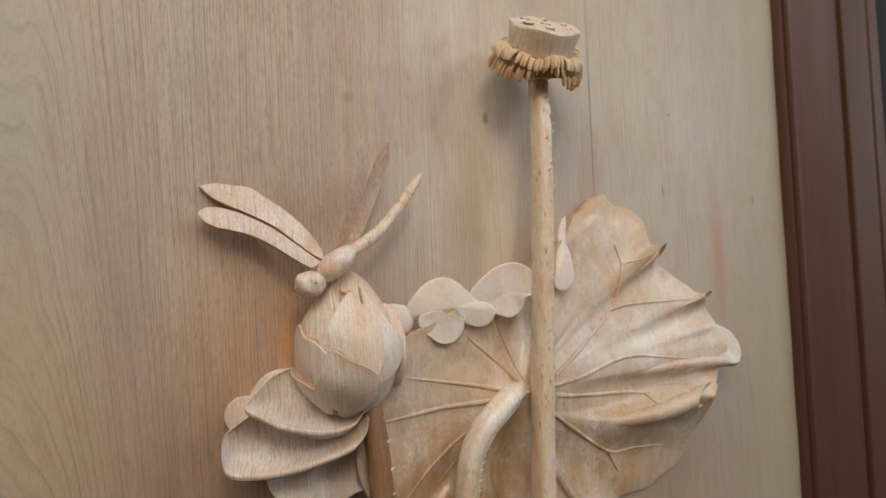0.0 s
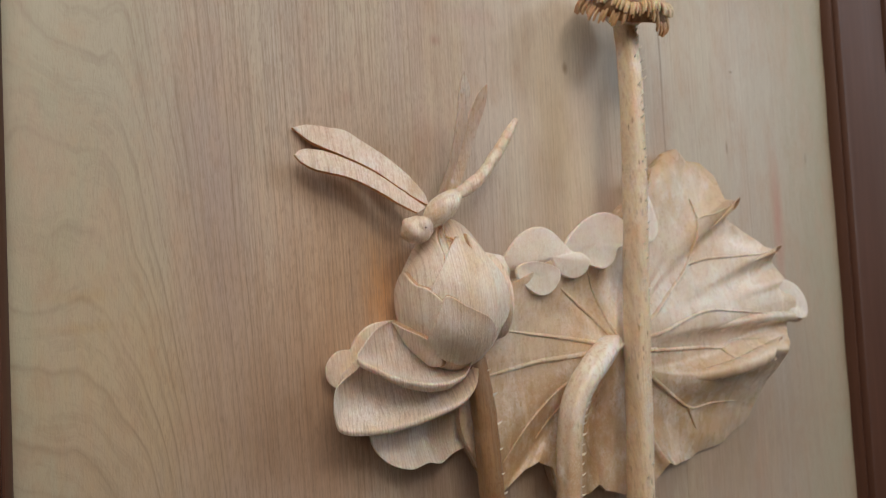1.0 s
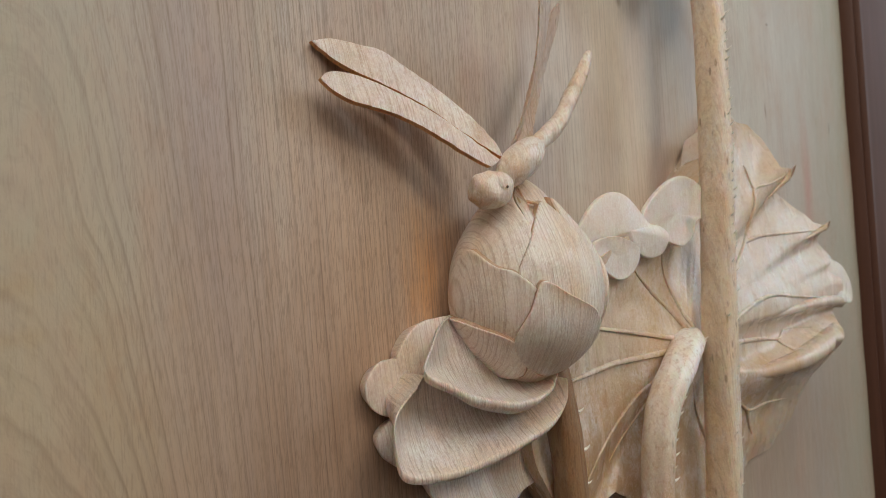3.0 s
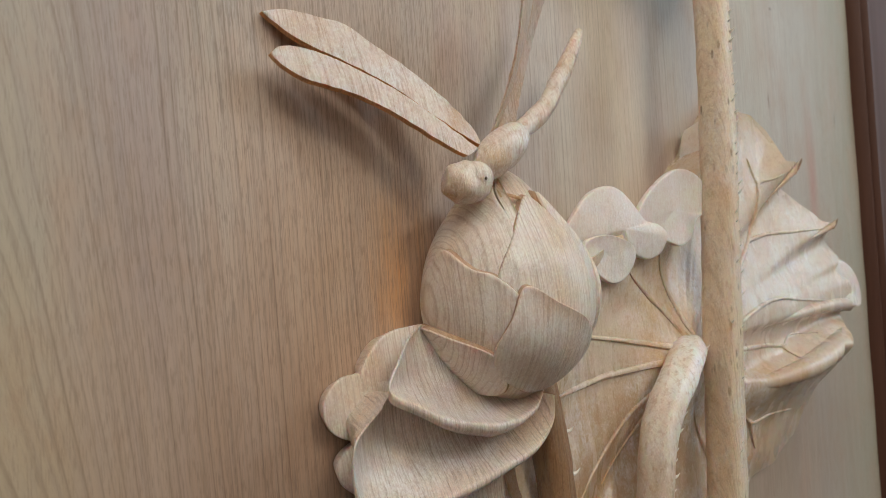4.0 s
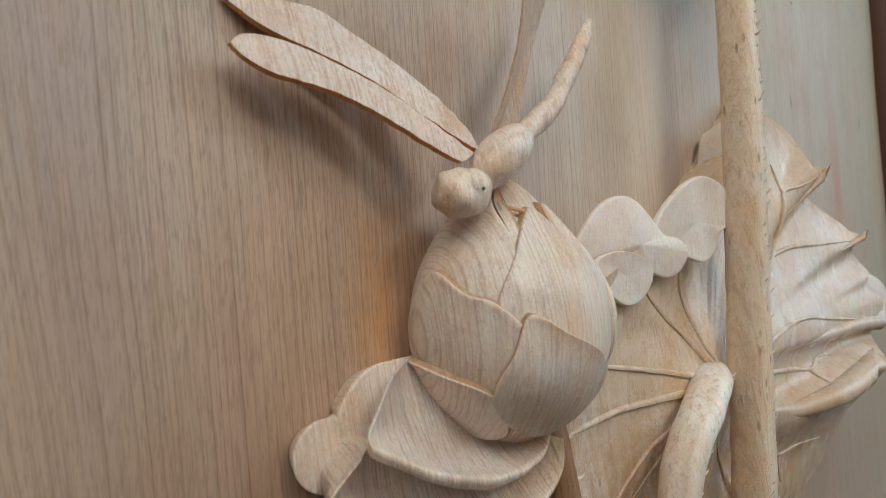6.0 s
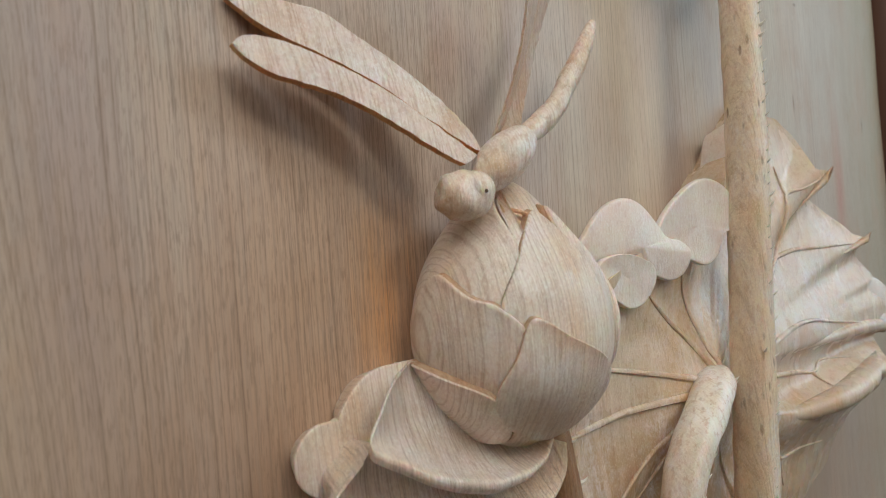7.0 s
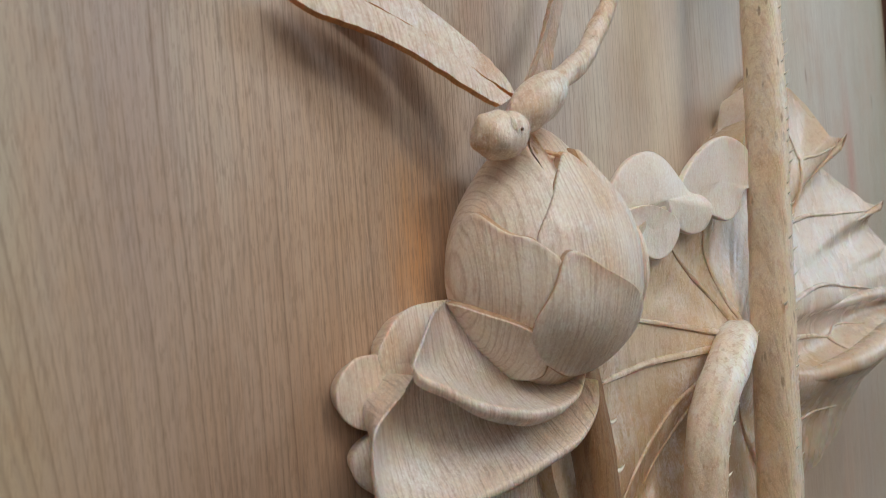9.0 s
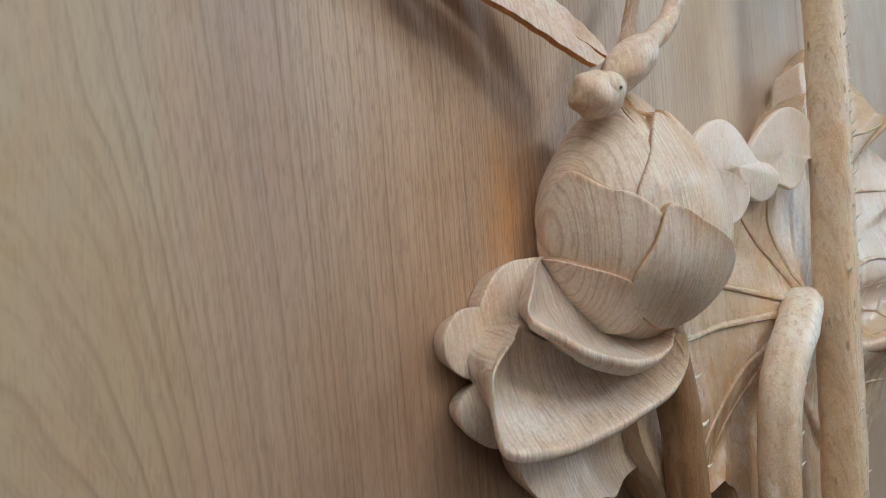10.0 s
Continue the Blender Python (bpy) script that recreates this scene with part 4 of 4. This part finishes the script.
pod = thing("seed_pod", POD, "carved pale wooden lotus seed pod with stamen fringe", "carved seed pod")


def pod_body():
    rows = [(0.006, -0.010), (0.013, -0.006), (0.018, 0.000), (0.0220, 0.006), (0.0250, 0.012), (0.0266, 0.018), (0.0284, 0.027), (0.0297, 0.0335), (0.0297, 0.0355), (0.0287, 0.0365), (0.022, 0.0370), (0.012, 0.0374)]
    rings = []
    for r, h in rows:
        rings.append([on_pod(r * (1 + 0.014 * math.cos(5 * a + 0.6)), a, h + (0.0008 * math.sin(5 * a) if h > 0.025 else 0)) for a in (2 * math.pi * j / 64 for j in range(64))])
    return rings_mesh("pod_body", rings, CARVED, on_pod(0, 0, -0.012), on_pod(0, 0, 0.0375), True, None, (), 40)


part("pod_body", pod_body(), pod)
stalk(pod, [(0.058, -0.044, 1.650), (0.0565, -0.050, 1.60), (0.0525, -0.051, 1.50), (0.0480, -0.049, 1.40), (0.0435, -0.045, 1.25), (0.041, -0.034, 1.10), (0.040, -0.006, 1.004)],
      [0.0085, 0.0092, 0.0096, 0.0102, 0.0106, 0.0108, 0.0110], 3, (20, 26, 14, -16, 4), 0.0045, STEM, slab)


def seed_hole(a, r):
    """A seed sunk in a dark-rimmed socket."""
    c = on_pod(r, a, 0.0366)
    rings = []
    for rr, h in ((0.0046, 0.0004), (0.0044, 0.0011), (0.0038, 0.0012), (0.0034, 0.0004)):
        rings.append([c + POD_TURN @ Vector((rr * math.cos(b), rr * math.sin(b), h)) for b in (2 * math.pi * j / 20 for j in range(20))])
    ring = part("socket", rings_mesh("socket", rings, SEED), pod, "dark carved socket rim")
    rings = [[c + POD_TURN @ Vector((0.0036 * math.cos(u) * math.cos(b), 0.0036 * math.cos(u) * math.sin(b), 0.0022 * math.sin(u) + 0.0004)) for b in (2 * math.pi * j / 20 for j in range(20))] for u in (0, 0.4, 0.8, 1.2)]
    part("seed", rings_mesh("seed", rings, CARVED, None, c + POD_TURN @ Vector((0, 0, 0.0026))), pod)


for a, r in ((0.0, 0.0), *((2 * math.pi * k / 6 + 0.25, 0.0180) for k in range(6))):
    seed_hole(a, r)


def stamen_mesh(path, material):
    return tube("stamen", path, [0.0012, 0.0014, 0.0016, 0.0015, 0.0010], material, 8, 12)


# added brown backing, so the gaps between the stamens look dark
skirt = []
for r, h in ((0.0200, 0.0170), (0.0260, 0.0165), (0.0320, 0.0120), (0.0345, 0.0055), (0.0335, 0.0010), (0.0300, 0.0020), (0.0240, 0.0060), (0.0180, 0.0060)):
    skirt.append([on_pod(r * (1 + 0.03 * math.sin(4 * a)), a, h + 0.0015 * math.sin(4 * a + 1.0)) for a in (2 * math.pi * j / 72 for j in range(72))])
part("stamen_backing", rings_mesh("stamen_backing", skirt, BROWN, on_pod(0, 0, 0.014), on_pod(0, 0, 0.006)), pod, "brown backing ring added to darken the gaps between stamens")
UPPER = stamen_mesh([(0.0, 0, 0.0), (0.005, 0, 0.0022), (0.010, 0, 0.0020), (0.0140, 0, -0.0010), (0.0158, 0, -0.0055)], ANTHER)
LOWER = stamen_mesh([(0.0, 0, 0.0), (0.006, 0, 0.0005), (0.012, 0, -0.0025), (0.0160, 0, -0.0080), (0.0165, 0, -0.0135)], TOASTED)
rng = random.Random(11)
front = POD_TURN.inverted() @ Vector((-0.514, -0.858, 0))
front = math.atan2(front.y, front.x) + 0.30
for row, (data, count, radius, lift, size) in enumerate(((UPPER, 84, 0.0245, 0.0140, 0.86), (LOWER, 76, 0.0225, 0.0085, 0.92))):
    for k in range(count):
        a = 2 * math.pi * (k + rng.uniform(-0.22, 0.22)) / count
        wave = 0.0020 * math.sin(4 * a + 1.0 + row * 0.8) + 0.0012 * math.sin(7 * a)
        away = (a - front + math.pi) % (2 * math.pi) - math.pi
        notch = row * math.exp(-((away / 0.34) ** 2))
        ob = new("stamen", data)
        ob.parent = pod
        s = size * rng.uniform(0.92, 1.08) * (1 - 0.25 * notch)
        ob.matrix_basis = Matrix.Translation(on_pod(radius + 0.6 * wave, a, lift + wave + 0.003 * notch) - POD) @ POD_TURN.to_4x4() @ pose(0, 0, 0, 0, rng.uniform(-5, 5) - 16 * notch, math.degrees(a) + rng.uniform(-7, 7)) @ Matrix.Diagonal((s, s, s, 1))

# the carved dragonfly
dragonfly = thing("dragonfly", (-0.122, -0.04, 1.47), "carved pale wooden dragonfly with spread wings on the lotus bud", "dragonfly carving")
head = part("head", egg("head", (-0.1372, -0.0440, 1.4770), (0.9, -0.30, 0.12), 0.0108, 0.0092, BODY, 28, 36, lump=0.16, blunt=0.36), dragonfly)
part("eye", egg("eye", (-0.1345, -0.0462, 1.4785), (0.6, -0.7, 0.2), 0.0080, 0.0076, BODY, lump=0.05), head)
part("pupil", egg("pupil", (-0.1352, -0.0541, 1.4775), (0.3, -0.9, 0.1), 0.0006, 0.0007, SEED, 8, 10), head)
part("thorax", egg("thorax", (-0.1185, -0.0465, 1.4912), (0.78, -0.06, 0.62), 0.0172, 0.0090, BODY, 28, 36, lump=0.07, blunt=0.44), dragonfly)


def segments(a, f):
    return 1 - 0.30 * math.exp(-((f / 0.10) ** 2)) - 0.16 * sum(math.exp(-(((f - c) / 0.011) ** 2)) for c in (0.22, 0.36, 0.49, 0.61, 0.72, 0.82, 0.91))


part("tail", tube("tail", [(-0.111, -0.046, 1.498), (-0.097, -0.044, 1.5055), (-0.0818, -0.041, 1.516), (-0.0655, -0.038, 1.534), (-0.054, -0.036, 1.549), (-0.0445, -0.033, 1.5605)], [0.0042, 0.0050, 0.0049, 0.0046, 0.0040, 0.0019], BODY, 18, 160, segments, 0.14), dragonfly)


def blade(name, first, second, dome, thick, material, ragged=0.0):
    """A long thin sheet between two edges of (across, up, height), from root to tip."""
    n, m = 90, 13
    a, b = spline(first, n), spline(second, n)
    rings = []
    for k in range(n):
        rag = ragged * noise.noise((k * 0.33, 2.0, 5.0)), ragged * noise.noise((k * 0.29, 7.0, 1.0))
        row = []
        for f in np.linspace(0, 1, m):
            p = a[k] + (b[k] - a[k]) * f
            p[2] += dome * (1 - (2 * f - 1) ** 2) + rag[0] * (1 - f) + rag[1] * f
            row.append(on_panel(p))
        for f in np.linspace(1, 0, m):
            p = a[k] + (b[k] - a[k]) * (0.03 + (1.03 if dome > 0 else 0.94) * f)
            p[2] += -thick + rag[0] * (1 - f) + rag[1] * f
            row.append(on_panel(p))
        rings.append(row)
    start, end = (Vector(np.mean(r, 0)) for r in (rings[0], rings[-1]))
    data = rings_mesh(name, rings, material, start, end, True, None, (), 24)
    # edges and underside take the orange that stands in for bounced light
    data.materials.append(WARM_EDGE if dome > 0 else material)
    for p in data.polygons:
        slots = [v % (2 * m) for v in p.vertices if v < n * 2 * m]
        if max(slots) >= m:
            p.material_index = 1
    return data


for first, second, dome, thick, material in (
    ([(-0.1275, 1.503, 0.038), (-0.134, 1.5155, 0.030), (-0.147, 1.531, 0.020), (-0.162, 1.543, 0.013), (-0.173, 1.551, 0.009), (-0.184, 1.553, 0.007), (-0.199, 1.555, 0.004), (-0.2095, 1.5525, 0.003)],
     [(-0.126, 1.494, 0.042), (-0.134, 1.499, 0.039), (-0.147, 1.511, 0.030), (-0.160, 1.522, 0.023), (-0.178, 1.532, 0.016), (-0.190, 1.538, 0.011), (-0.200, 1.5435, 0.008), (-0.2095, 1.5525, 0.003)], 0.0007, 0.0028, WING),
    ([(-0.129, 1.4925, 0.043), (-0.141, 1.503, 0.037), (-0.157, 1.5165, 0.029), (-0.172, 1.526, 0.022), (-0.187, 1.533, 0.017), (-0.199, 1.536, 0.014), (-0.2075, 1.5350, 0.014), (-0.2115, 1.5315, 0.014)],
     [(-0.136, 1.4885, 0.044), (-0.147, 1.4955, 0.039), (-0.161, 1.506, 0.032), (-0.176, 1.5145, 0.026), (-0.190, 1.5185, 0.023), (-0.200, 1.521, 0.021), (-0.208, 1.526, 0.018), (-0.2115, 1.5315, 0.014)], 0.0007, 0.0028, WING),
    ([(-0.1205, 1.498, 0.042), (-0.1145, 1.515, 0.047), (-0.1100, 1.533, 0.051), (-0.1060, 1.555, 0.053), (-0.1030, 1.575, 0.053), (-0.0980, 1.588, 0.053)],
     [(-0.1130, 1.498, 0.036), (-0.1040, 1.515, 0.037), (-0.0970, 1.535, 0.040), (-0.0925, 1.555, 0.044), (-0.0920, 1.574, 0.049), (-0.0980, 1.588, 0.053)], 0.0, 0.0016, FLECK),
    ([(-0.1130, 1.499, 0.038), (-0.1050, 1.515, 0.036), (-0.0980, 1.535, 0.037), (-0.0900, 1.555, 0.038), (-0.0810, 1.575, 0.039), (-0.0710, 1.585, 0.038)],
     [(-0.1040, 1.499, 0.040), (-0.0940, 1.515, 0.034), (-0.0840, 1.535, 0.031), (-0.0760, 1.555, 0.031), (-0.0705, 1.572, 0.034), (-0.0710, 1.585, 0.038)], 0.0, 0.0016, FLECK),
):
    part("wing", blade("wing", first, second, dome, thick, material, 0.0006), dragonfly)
